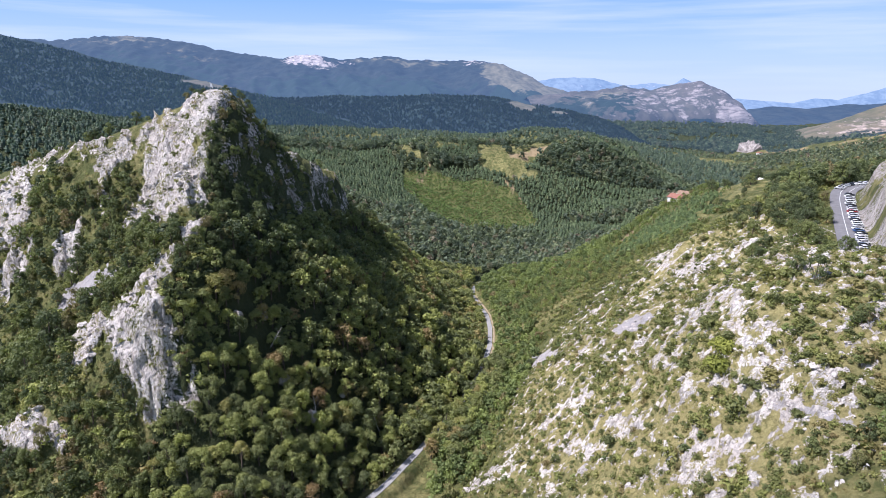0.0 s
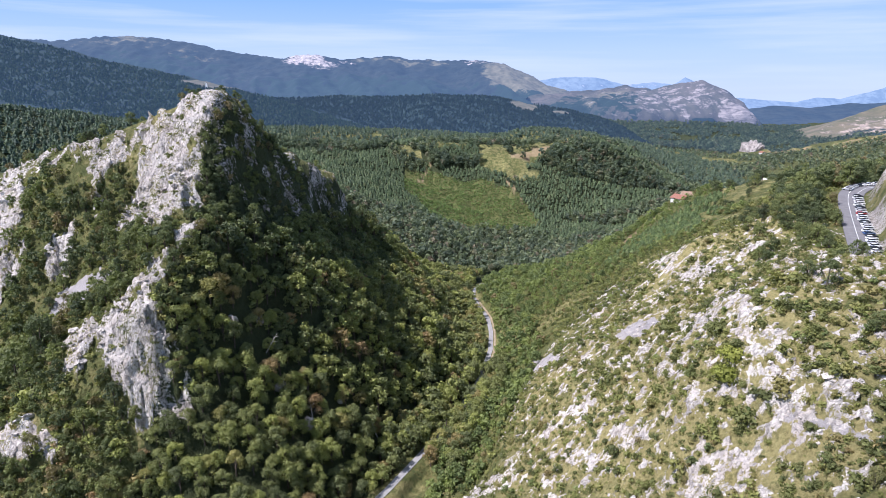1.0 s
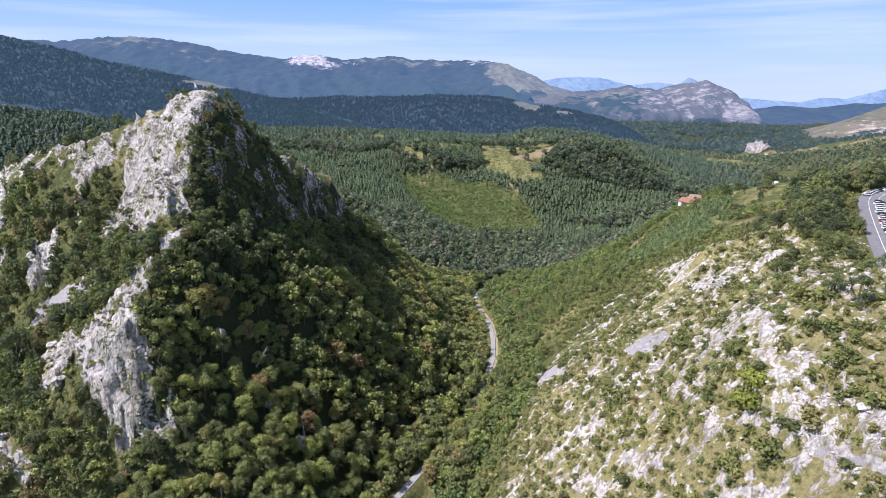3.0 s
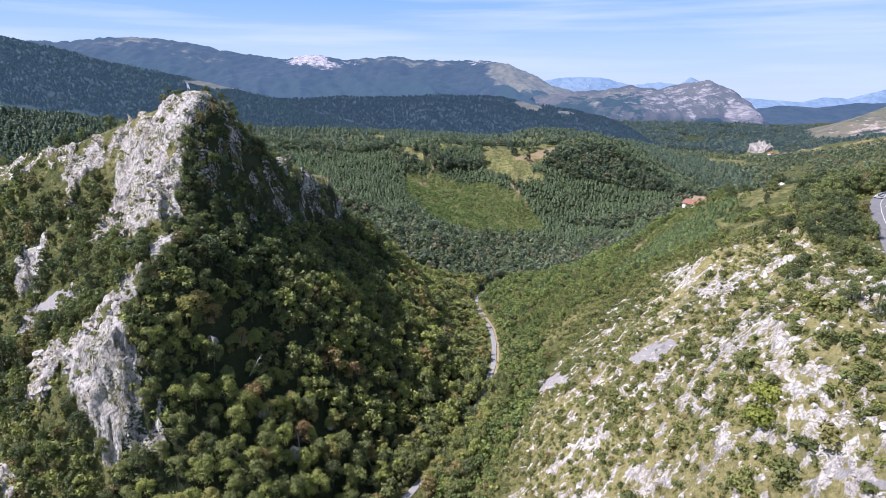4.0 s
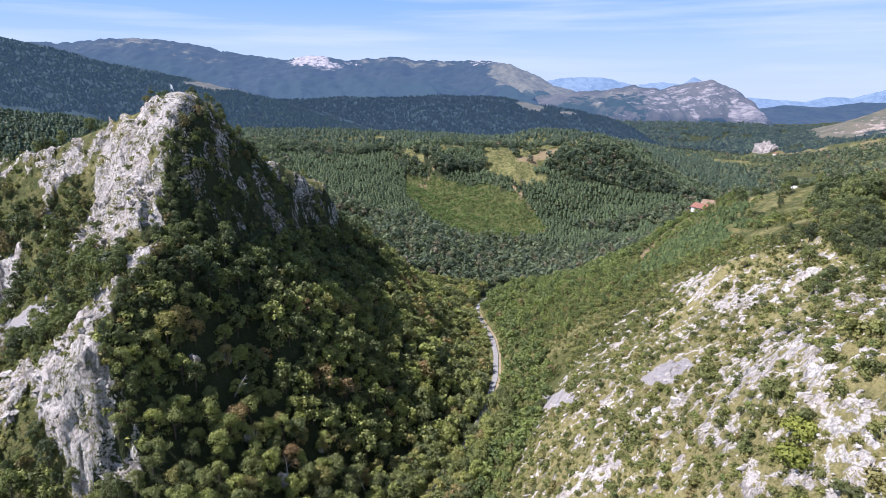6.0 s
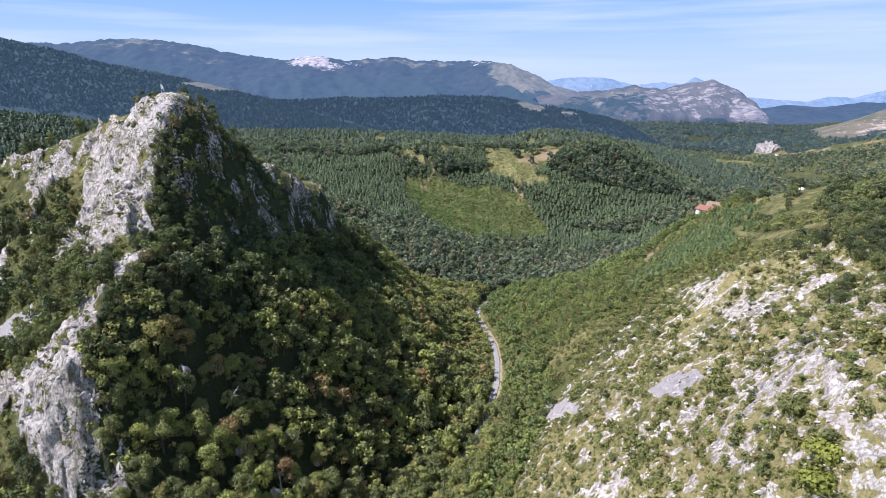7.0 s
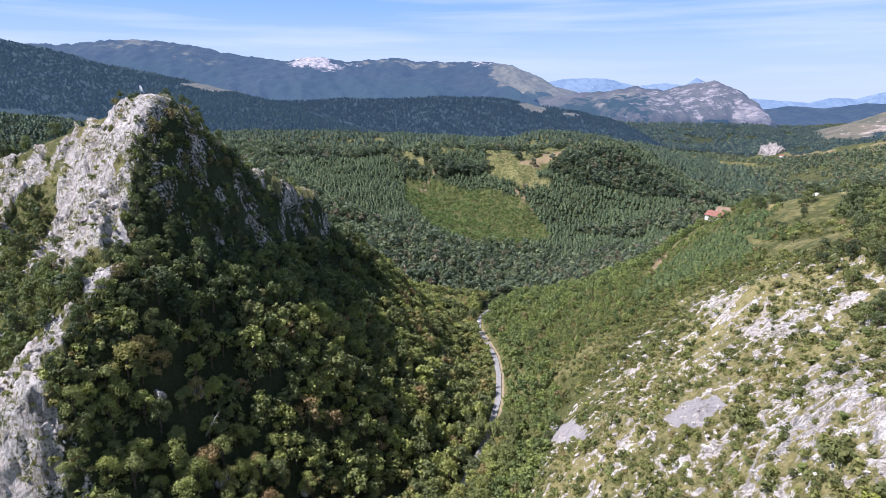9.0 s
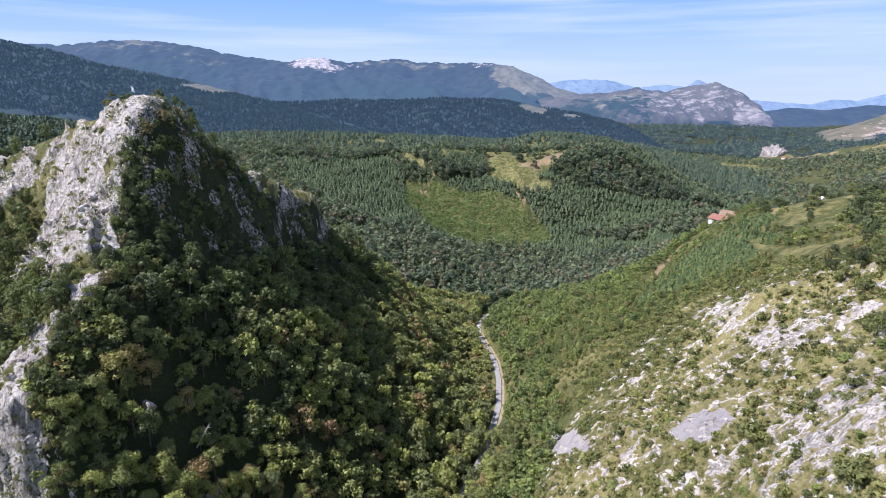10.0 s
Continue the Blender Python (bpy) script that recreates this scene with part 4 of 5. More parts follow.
def plant_trees(name, label, group, x, y, size, leaves=M_OAK, kinds=None):
    """Single trees, each with trunk and crown."""
    made = []
    for cv_f, wd_f in (kinds or detailed):
        tree = new(name)
        for part_name, (pv, pf, *pn), mat in (("crown", cv_f, leaves), ("trunk", wd_f, M_BARK)):
            ob = new(part_name, mesh_from(part_name, pv, pf, [mat], attrs={"tone": np.full(len(pv), 0.0)}, normals=pn[0] if pn else None))
            ob.parent = tree
        made.append(tagged(tree, label, "tree", group))
    z = height(x, y)
    for i in range(len(x)):
        k = i % len(made)
        m = pose(x[i], y[i], z[i], rng.uniform(-4, 4), rng.uniform(-4, 4), rng.uniform(0, 360)) @ Matrix.Diagonal((size[i], size[i], size[i] * rng.uniform(0.9, 1.15), 1))
        if i < len(made):
            made[k].matrix_world = m
        else:
            copy_thing(made[k], pose(0, 0, 0)).matrix_basis = m


# Far copses: a faint blue glow in the leaves paints their haze.
M_FARWOOD = mat_leaf("haze_glow_copse_leaves", (0.065, 0.090, 0.050), (0.090, 0.118, 0.060), (0.120, 0.145, 0.070), (0.13, 0.13, 0.07), 0.1)
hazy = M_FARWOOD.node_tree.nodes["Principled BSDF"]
hazy.inputs["Emission Color"].default_value, hazy.inputs["Emission Strength"].default_value = (*HAZE_BLUE, 1), 0.08
two = lambda some: [list(o) for o in some]  # noqa: E731
M_HAZEL = mat_leaf("hazel_leaves", (0.22, 0.24, 0.05), (0.27, 0.29, 0.06), (0.33, 0.34, 0.075), (0.32, 0.31, 0.07))
M_REGROWTH = mat_leaf("regrowth_leaves", (0.120, 0.180, 0.062), (0.165, 0.235, 0.076), (0.210, 0.280, 0.090), (0.16, 0.20, 0.075), 0.1)
M_HEDGE = mat_leaf("hedge_oak_leaves", (0.080, 0.108, 0.074), (0.118, 0.150, 0.094), (0.165, 0.198, 0.110), (0.19, 0.16, 0.11), 0.12)
detailed = [broadleaf(s + 40, 980, 0.35) for s in range(9)]

# single trees: the near end of the gorge, the crag's ledges, its crest, the slope's upper edge
x, y = scatter(rng, NEAR_GORGE, 6.0, lambda x, y: off_road(x, y) & (masks(x, y)["rock"] < 0.6))
plant_trees("oak_tree", "full-crowned deciduous tree on the gorge side", "gorge trees", x, y, rng.triangular(0.7, 0.95, 1.4, len(x)), kinds=[broadleaf(s + 140, 1600, 0.265) for s in range(7)])
x, y = scatter(rng, WEST_SIDE, 4.9, low_rock(0.62, 91, -0.25))
size = rng.triangular(0.4, 0.6, 1.1, len(x))
seen = (x > -190) & (rng.uniform(0, 1, len(x)) < 0.75)
plant_trees("ledge_tree", "bushy green tree rooted on a rock ledge", "crag trees", x[seen][:300], y[seen][:300], size[seen][:300], M_HOLM)
joined("crag_wood", "bushy trees on the crag's lower ledges", "wood", two(bank_oaks), [M_HOLM], x[~seen], y[~seen], height(x[~seen], y[~seen]), size[~seen], rng)
x = np.array([-183, -176, -169, -190, -178, -171, -182, -195, -186.0])
y = np.array([240, 243, 238, 234, 234, 231, 228, 240, 247.0])
plant_trees("large_oak", "large dark oak at the foot of the crag", "crag foot oaks", x, y, rng.uniform(1.4, 1.9, len(x)), M_HOLM)
x, y = scatter(rng, CREST_BACK, 7.5, lambda x, y: (fbm(x / 30, y / 30, 2, 14) > -0.15) & (np.hypot(x + 121, y - 322) > 17))
x, y = np.r_[x, [-108.0, -104.0, -101.0]], np.r_[y, [337.0, 342.0, 348.0]]
plant_trees("crest_tree", "low tree behind the rocky crest", "crest trees", x, y, np.r_[np.where(x[:-3] < -138, rng.uniform(0.6, 0.95, len(x) - 3), rng.uniform(0.4, 0.65, len(x) - 3)), [0.85, 0.7, 0.6]], M_HOLM)
x, y = scatter(rng, EAST_TOP, 7.0, low_rock(0.4, 15, -0.1))
plant_trees("slope_tree", "green tree among scrub on the upper slope", "slope trees", x, y, rng.uniform(0.45, 0.95, len(x)), M_HOLM)

ROADSIDE = [(136, 218), (150, 246), (166, 280), (184, 304), (190, 322), (170, 325), (156, 296), (142, 262)]
x, y = scatter(rng, ROADSIDE, 6.2, off_road)
plant_trees("roadside_tree", "leafy green tree on the bank below the road", "roadside trees", x, y, rng.uniform(0.6, 1.0, len(x)), M_HOLM)
ROAD_COPSE = [(186, 326), (208, 330), (240, 334), (300, 336), (320, 360), (250, 372), (214, 384), (196, 372)]
x, y = scatter(rng, ROAD_COPSE, 9.0, lambda x, y: (near_line(TOP_ROAD, x, y) > 9) & (fbm(x / 25, y / 25, 2, 17) > -0.3))
plant_trees("copse_tree", "tall dark green tree beside the road's bend", "copse trees", x, y, np.where(x < 225, rng.uniform(1.2, 1.7, len(x)), rng.uniform(0.7, 1.1, len(x))), M_HOLM)

LANE_SIDE = [(-26, 262), (4, 250), (24, 300), (38, 350), (14, 352), (2, 320)]
x, y = scatter(rng, LANE_SIDE, 5.0, lambda x, y: near_line(LANE, x, y) > 3.2)
plant_trees("lane_tree", "tall leafy tree shading the lane", "lane trees", x, y, rng.uniform(0.95, 1.25, len(x)))

x = np.array([74.0, 84.0, 93.0, 101.0, 108.0, 115.0, 88.0, 104.0, 137.0, 143.0, 131.0, 128.0, 60.0, 45.0])
y = np.array([177.0, 126.0, 121.0, 139.0, 151.0, 158.0, 116.0, 131.0, 196.0, 203.0, 204.0, 190.0, 268.0, 312.0])
plant_trees("thicket_tree", "small dark green tree standing over the scrub", "thicket trees", x, y, rng.uniform(0.45, 0.65, len(x)), M_HOLM)
SPUR_EAST = [(-121, 285), (-118, 262), (-117, 240), (-108, 212), (-96, 240), (-99, 262), (-98, 290), (-110, 300)]
x, y = scatter(rng, SPUR_EAST, 4.8, lambda x, y: masks(x, y)["rock"] < 0.7)
plant_trees("spur_tree", "small tree on the shaded side of the spur", "spur trees", x, y, rng.uniform(0.4, 0.8, len(x)), M_HOLM)
x, y = np.array([79.0, 82.0]), np.array([166.0, 169.0])
lone = [mesh_from("hazel_bush", *shrub(s + 70, 1300, 0.11)[:2], [M_HAZEL], normals=shrub(s + 70, 1300, 0.11)[2]) for s in range(2)]
for i in range(2):
    ob = new("hazel_bush", lone[i])
    ob.matrix_world = pose(x[i], y[i], float(height(x[i:i + 1], y[i:i + 1])[0]) - 0.2, 0, 0, 70 * i) @ Matrix.Diagonal((5.0 - 1.4 * i, 5.0 - 1.4 * i, 4.4 - i, 1))
    tagged(ob, "bright yellow-green hazel bush on the rocky slope", "shrub", "hazel bushes")
HEDGE = [(-37, 972), (2, 963), (48, 959), (45, 942), (2, 943), (-33, 939)]
x, y = scatter(rng, HEDGE, 8.0)
x, y = np.r_[x, [88, 84, 93, 90, 112, 120, 127, 105, 110, 60, 40, -60, -52, 150, 168, 15, 30]], np.r_[y, [985, 978, 975, 968, 987, 992, 998, 978, 955, 985, 990, 950, 940, 1020, 1025, 985, 990]]
joined("field_trees", "scattered hedge oaks on the hilltop meadows", "wood", two(bank_oaks), [M_HEDGE], x, y, height(x, y), rng.uniform(1.1, 1.8, len(x)), rng)
CREST_OAKS = [(-290, 1000), (-180, 990), (-100, 1004), (-102, 979), (-181, 946), (-260, 930)]
x, y = scatter(rng, CREST_OAKS, 8.5)
joined("crest_oakwood", "dark old oaks along a hill's crest", "wood", two(bank_oaks), [M_HEDGE], x, y, height(x, y), rng.uniform(1.0, 1.6, len(x)), rng)

x, y = np.linspace(183, 196, 15) + rng.uniform(-2, 2, 15), np.linspace(454, 402, 15) + rng.uniform(-2, 2, 15)
x, y = np.r_[x, [206, 209, 204, 172, 176]], np.r_[y, [428, 432, 424, 372, 366]]
plant_trees("hedge_tree", "low dark tree in the hedge below the pasture", "farm hedge", x, y, rng.uniform(0.35, 0.65, len(x)), M_HOLM)

# the rest of the woods
x, y = scatter(rng, GORGE, 5.6, lambda x, y: off_road(x, y) & ~inside(NEAR_GORGE, x, y))
# Trees near the cliff foot get darker leaves, painting the crag's shadow.
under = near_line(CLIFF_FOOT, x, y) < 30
for sel, leaves, name, label in ((~under, M_OAK, "gorge_wood", "dense deciduous wood in green and rust tones"), (under, M_HOLM, "cliff_foot_wood", "oaks under the cliff, leaves darkened for its cast shade")):
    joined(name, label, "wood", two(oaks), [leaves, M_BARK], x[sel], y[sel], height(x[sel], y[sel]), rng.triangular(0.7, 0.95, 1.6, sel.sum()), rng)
# Dark leaf colour on the cliff face paints its shade deeper.
x, y = scatter(rng, EAST_FACE, 3.3, lambda x, y: fbm(x / 16, y / 16, 3, 31) + 0.3 * smooth(8, 22, near_line(EAST_RIDGE, x, y)) > -0.1)
joined("face_wood", "small trees and ivy on the cliff, darkened to deepen its shade", "wood", two(bank_oaks), [M_HOLM], x, y, height(x, y) - 0.7, rng.triangular(0.22, 0.35, 0.75, len(x)), rng)
x, y = scatter(rng, EAST_BANK, 5.5, off_road)
joined("bank_wood", "young mixed wood along a lane", "wood", two(bank_oaks), [M_BANK, M_BARK], x, y, height(x, y), rng.uniform(0.45, 0.95, len(x)), rng)
x, y = scatter(rng, UPPER_WOOD, 5.4, lambda x, y: clear_ground(x, y) & (fbm(x / 35, y / 35, 3, 19) > -0.3) & ~inside(HOUSE_MEADOW, x, y))
ok = ~inside([(150, 318), (176, 330), (200, 385), (232, 432), (262, 478), (240, 495), (205, 490), (176, 460), (160, 400)], x, y)
x, y = x[ok], y[ok]
joined("upper_wood", "trees and hedges round the upper fields", "wood", two(hedge_oaks), [M_HOLM, M_BARK], x, y, height(x, y), rng.triangular(0.45, 0.75, 1.35, len(x)), rng)
x, y = scatter(rng, PLANTATION, 3.2, clear_ground)
joined("young_pines", "young pine plantation in rows on the slope", "wood", two(far_pines), [M_PLANTATION, M_BARK], x, y, height(x, y), rng.uniform(0.32, 0.5, len(x)), rng)
x, y = scatter(rng, [(48, 400), (62, 370), (100, 372), (150, 362), (205, 410), (238, 470), (205, 520), (130, 475), (100, 470), (60, 440)], 4.6, lambda x, y: clear_ground(x, y) & ~inside(PLANTATION, x, y) & ~inside(HOUSE_MEADOW, x, y) & (near_line([(150, 492), (137, 470), (122, 440)], x, y) > 3.5))
joined("bank_thicket", "thicket of young trees on the valley bank", "wood", two(bank_oaks), [M_BANK], x, y, height(x, y), rng.uniform(0.25, 0.55, len(x)), rng)
x, y = np.array([212.0, 208, 221, 232, 240, 226, 252, 266, 259, 214, 236, 280, 274]), np.array([498.0, 486, 490, 470, 478, 503, 452, 470, 478, 512, 512, 480, 492])
x, y = np.r_[x, [205, 212, 218, 226, 234, 262, 270, 282, 292, 218, 224]], np.r_[y, [522, 528, 522, 520, 516, 505, 508, 504, 498, 452, 456]]
plant_trees("meadow_oak", "round dark oak standing by the farm meadow", "meadow oaks", x, y, rng.uniform(0.65, 1.15, len(x)), M_HOLM)
OAK_HILL = [(142, 990), (185, 1010), (240, 1015), (285, 1000), (330, 970), (372, 918), (255, 907), (171, 914), (133, 946)]
YOUNG_WOOD = [(-181, 946), (-102, 979), (-74, 925), (-50, 853), (-39, 802), (-68, 746), (-105, 759), (-230, 830)]
PALE_WOOD = [(113, 924), (255, 907), (328, 898), (241, 847), (161, 842), (126, 842), (109, 873)]


def pine_share(x, y):
    """Where pines were planted on the valley sides; oaks stand on the rest."""
    planted = inside(YOUNG_WOOD, x, y) | inside(PALE_WOOD, x, y) | ((fbm(x / 90, y / 90, 2, 5) <= 0.0) & (y > 760))
    return planted & ~inside(OAK_HILL, x, y) & ~inside(CREST_OAKS, x, y)


def dale_ground(x, y):
    return clear_ground(x, y) & ~inside(CLEARING, x, y) & ~inside(HEDGE, x, y)


x, y = scatter(rng, OAK_HILL, 8.0, dale_ground)
joined("hill_oakwood", "dark oak wood over a rounded hill", "wood", two(far_oaks), [M_HEDGE], x, y, height(x, y), rng.triangular(0.8, 1.1, 1.6, len(x)), rng)
x, y = scatter(rng, DALE, 7.4, lambda x, y: dale_ground(x, y) & ~pine_share(x, y) & ~inside(OAK_HILL, x, y))
joined("dale_oakwood", "rounded oak wood on the valley sides", "wood", two(far_oaks), [M_DALEOAK, M_BARK], x, y, height(x, y), rng.triangular(0.6, 0.9, 1.4, len(x)), rng)
x, y = scatter(rng, DALE, 4.4, lambda x, y: dale_ground(x, y) & pine_share(x, y))
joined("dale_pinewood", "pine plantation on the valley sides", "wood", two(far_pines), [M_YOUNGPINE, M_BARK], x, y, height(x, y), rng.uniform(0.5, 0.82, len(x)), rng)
PINE_HILL = [(180, 1400), (330, 1260), (420, 1120), (520, 1090), (560, 1180), (500, 1330), (330, 1480), (190, 1540)]
x, y = scatter(rng, PINE_HILL, 7.0, clear_ground)
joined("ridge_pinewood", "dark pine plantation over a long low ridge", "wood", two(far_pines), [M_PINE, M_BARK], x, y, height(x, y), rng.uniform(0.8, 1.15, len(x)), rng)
x, y = scatter(rng, WEST_WOOD, 7.6, clear_ground)
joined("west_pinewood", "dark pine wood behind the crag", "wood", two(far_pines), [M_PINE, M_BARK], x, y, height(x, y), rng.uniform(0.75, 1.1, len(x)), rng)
x, y = scatter(rng, NORTH_WOOD, 12, lambda x, y: clear_ground(x, y) & ~inside(PINE_HILL, x, y) & (fbm(x / 140, y / 140, 3, 8) > -0.3))
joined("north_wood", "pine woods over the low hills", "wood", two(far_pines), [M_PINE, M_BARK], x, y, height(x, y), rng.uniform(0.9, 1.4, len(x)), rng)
x, y = scatter(rng, EAST_WOOD, 11, lambda x, y: clear_ground(x, y) & (fbm(x / 110, y / 110, 3, 18) > -0.22) & (blob(x, y, 838, 1748, 60, 50) < 0.05))
joined("east_wood", "hedgerows and copses between valley fields", "wood", tiny_oaks, [M_DALEOAK, M_BARK], x, y, height(x, y), rng.uniform(0.7, 1.2, len(x)), rng)
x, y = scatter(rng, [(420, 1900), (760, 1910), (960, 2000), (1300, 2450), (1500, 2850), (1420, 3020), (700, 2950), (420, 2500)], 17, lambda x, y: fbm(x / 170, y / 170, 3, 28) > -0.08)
joined("plain_wood", "copses and hedges on the far valley floor in painted haze", "wood", tiny_oaks, [M_FARWOOD], x, y, height(x, y), rng.uniform(1.2, 2.0, len(x)), rng)

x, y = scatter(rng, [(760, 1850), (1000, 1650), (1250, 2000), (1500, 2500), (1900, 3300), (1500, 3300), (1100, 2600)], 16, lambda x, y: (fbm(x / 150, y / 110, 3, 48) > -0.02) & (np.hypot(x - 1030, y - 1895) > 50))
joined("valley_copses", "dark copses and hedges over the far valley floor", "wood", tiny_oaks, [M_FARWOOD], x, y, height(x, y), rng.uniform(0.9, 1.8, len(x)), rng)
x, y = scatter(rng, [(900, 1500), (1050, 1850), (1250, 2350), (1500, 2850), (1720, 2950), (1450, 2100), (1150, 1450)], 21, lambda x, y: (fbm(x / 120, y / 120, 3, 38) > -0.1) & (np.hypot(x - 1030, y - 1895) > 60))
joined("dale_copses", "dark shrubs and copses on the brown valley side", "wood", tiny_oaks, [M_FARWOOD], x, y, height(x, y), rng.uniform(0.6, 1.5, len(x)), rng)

# conifers over the western mountainside, their distance haze painted as a blue glow
M_FARPINE = mat_leaf("haze_glow_pine_needles", (0.030, 0.052, 0.036), (0.044, 0.072, 0.046), (0.062, 0.092, 0.053), (0.09, 0.105, 0.06), 0.1)
M_SPRUCE = mat_leaf("haze_glow_spruce_needles", (0.020, 0.036, 0.030), (0.030, 0.050, 0.038), (0.040, 0.062, 0.042), (0.05, 0.066, 0.042), 0.1)
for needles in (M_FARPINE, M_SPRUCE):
    needles.node_tree.nodes["Principled BSDF"].inputs["Emission Color"].default_value = (*HAZE_BLUE, 1)
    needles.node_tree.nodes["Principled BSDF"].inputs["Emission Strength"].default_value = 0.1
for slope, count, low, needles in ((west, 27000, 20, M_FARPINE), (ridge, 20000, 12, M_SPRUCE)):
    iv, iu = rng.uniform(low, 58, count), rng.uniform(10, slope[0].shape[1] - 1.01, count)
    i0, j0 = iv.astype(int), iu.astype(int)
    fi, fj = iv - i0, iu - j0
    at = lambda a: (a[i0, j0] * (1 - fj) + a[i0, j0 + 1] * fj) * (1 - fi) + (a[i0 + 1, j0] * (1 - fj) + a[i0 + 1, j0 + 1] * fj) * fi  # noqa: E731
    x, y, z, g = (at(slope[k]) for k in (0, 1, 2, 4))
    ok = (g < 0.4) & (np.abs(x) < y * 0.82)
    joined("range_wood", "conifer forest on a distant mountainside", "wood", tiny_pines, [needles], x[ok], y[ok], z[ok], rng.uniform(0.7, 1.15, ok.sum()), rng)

# scrub
SPUR_SHADE = [(-112, 213), (-115, 232), (-116, 244), (-112, 256), (-98, 256), (-94, 232), (-100, 212)]
x, y = scatter(rng, SPUR_SHADE, 2.5, lambda x, y: masks(x, y)["rock"] < 0.55)
joined("spur_scrub", "bushes on the steep shaded side of the spur", "scrub", fine_bushes, [M_OAK], x, y, height(x, y) - 0.2, rng.gamma(2.5, 0.5, len(x)) + 0.6, rng)
for poly in PASTURES:
    x, y = scatter(rng, poly, 3.4, lambda x, y: fbm(x / 12, y / 12, 3, 97) > -0.1)
    joined("pasture_tufts", "rough grass tufts and small thistles in a pasture", "tufts", bushes, [M_BUSH], x, y, height(x, y) - 0.15, rng.uniform(0.25, 0.6, len(x)), rng, np.full(len(x), 0.6))
FOOT_SLOPE = [(-215, 215), (-190, 245), (-150, 228), (-124, 214), (-104, 214), (-100, 190), (-135, 180), (-200, 185)]
x, y = scatter(rng, FOOT_SLOPE, 2.6, lambda x, y: (masks(x, y)["rock"] < 0.6) & (fbm(x / 14, y / 14, 3, 95) > -0.22))
joined("foot_scrub", "mixed green and rusty scrub at the crag's foot", "scrub", fine_bushes, [M_OAK], x, y, height(x, y) - 0.1, np.minimum(rng.gamma(2.2, 0.6, len(x)) + 0.5, 3.4), rng)
x, y = scatter(rng, HEATH, 2.05, lambda x, y: low_rock(0.5, 77, -0.27)(x, y))
near = y < 235 + 25 * noise2(x / 30, y / 30, 2)
for sel, kind, name in ((near, fine_bushes, "near_scrub"), (~near, bushes, "slope_scrub")):
    joined(name, "gorse, heather and box scrub on a stony slope", "scrub", kind, [M_BUSH], x[sel], y[sel], height(x[sel], y[sel]) - 0.1, np.minimum(rng.gamma(1.7, 0.38, sel.sum()) + 0.3, 2.3), rng)
x, y = scatter(rng, HEATH, 4.6, lambda x, y: low_rock(0.55, 79, 0.02)(x, y))
kind = rng.uniform(0, 1, len(x)) < 0.45
for sel, leaves, name in ((kind, M_BANK, "green_thicket"), (~kind, M_BUSH, "olive_thicket")):
    joined(name, "rounded thorn and hazel bushes on a stony slope", "scrub", two(hedge_oaks), [leaves], x[sel], y[sel], height(x[sel], y[sel]) - 0.6, rng.triangular(0.18, 0.28, 0.62, sel.sum()), rng, np.full(sel.sum(), 0.75))
x, y = scatter(rng, WEST_SIDE, 2.5, low_rock(0.55, 92, -0.3))
joined("crag_scrub", "low scrub in the clefts of the crag", "scrub", bushes, [M_BUSH], x, y, height(x, y) - 0.1, rng.gamma(3, 0.27, len(x)) + 0.3, rng)
x, y = scatter(rng, [(-260, 330), (-180, 328), (-124, 322), (-112, 262), (-106, 222), (-140, 205), (-200, 205), (-260, 260)], 3.0, lambda x, y: (masks(x, y)["rock"] >= 0.55) & (fbm(x / 7, y / 7, 3, 55) > -0.05))
joined("cleft_scrub", "tufts and small bushes rooted in rock clefts", "scrub", bushes, [M_BUSH], x, y, height(x, y) - 0.1, rng.gamma(2, 0.28, len(x)) + 0.35, rng)
x, y = scatter(rng, [(152, 190), (165, 190), (178, 220), (200, 258), (222, 290), (250, 308), (300, 335), (340, 300), (260, 200), (180, 150)], 3.1, lambda x, y: (near_line(TOP_ROAD, x, y) > 8.5) & (fbm(x / 12, y / 12, 3, 66) > -0.15))
joined("wall_scrub", "bushes on the rock wall above the road", "scrub", bushes, [M_BUSH], x, y, height(x, y) - 0.1, rng.gamma(2, 0.4, len(x)) + 0.4, rng)
x, y = scatter(rng, [(140, 205), (158, 245), (186, 296), (210, 328), (300, 338), (300, 400), (200, 420), (160, 385), (150, 320)], 2.9, lambda x, y: clear_ground(x, y) & (fbm(x / 20, y / 20, 3, 67) > -0.15))
joined("upper_scrub", "bushes and brambles on the upper grass slope", "scrub", bushes, [M_BUSH], x, y, height(x, y) - 0.1, np.minimum(rng.gamma(2, 0.45, len(x)) + 0.4, 2.6), rng)
x, y = scatter(rng, CLEARING, 2.6)
joined("clearing_scrub", "light green regrowth in a felled clearing", "scrub", [[shrub(s + 90, 16, 0.5)] for s in range(4)], [M_REGROWTH], x, y, height(x, y) - 0.1, rng.uniform(0.6, 1.7, len(x)), rng)
x, y = scatter(rng, NEAR_HEATH, 4.2, low_rock(0.5, 78, -0.3))
protos = [mesh_from("box_shrub", *shrub(s + 50, 200, 0.17)[:2], [M_BUSH], normals=shrub(s + 50, 200, 0.17)[2]) for s in range(8)]
z = height(x, y)
for i in range(min(len(x), 300)):
    s = rng.gamma(3, 0.38) + 0.5
    ob = new("box_shrub", protos[i % 8])
    ob.matrix_world = pose(x[i], y[i], z[i] - 0.1, 0, 0, rng.uniform(0, 360)) @ Matrix.Diagonal((s, s, s * rng.uniform(0.7, 1.1), 1))
    tagged(ob, "rounded evergreen shrub among limestone rocks", "shrub", "slope shrubs")


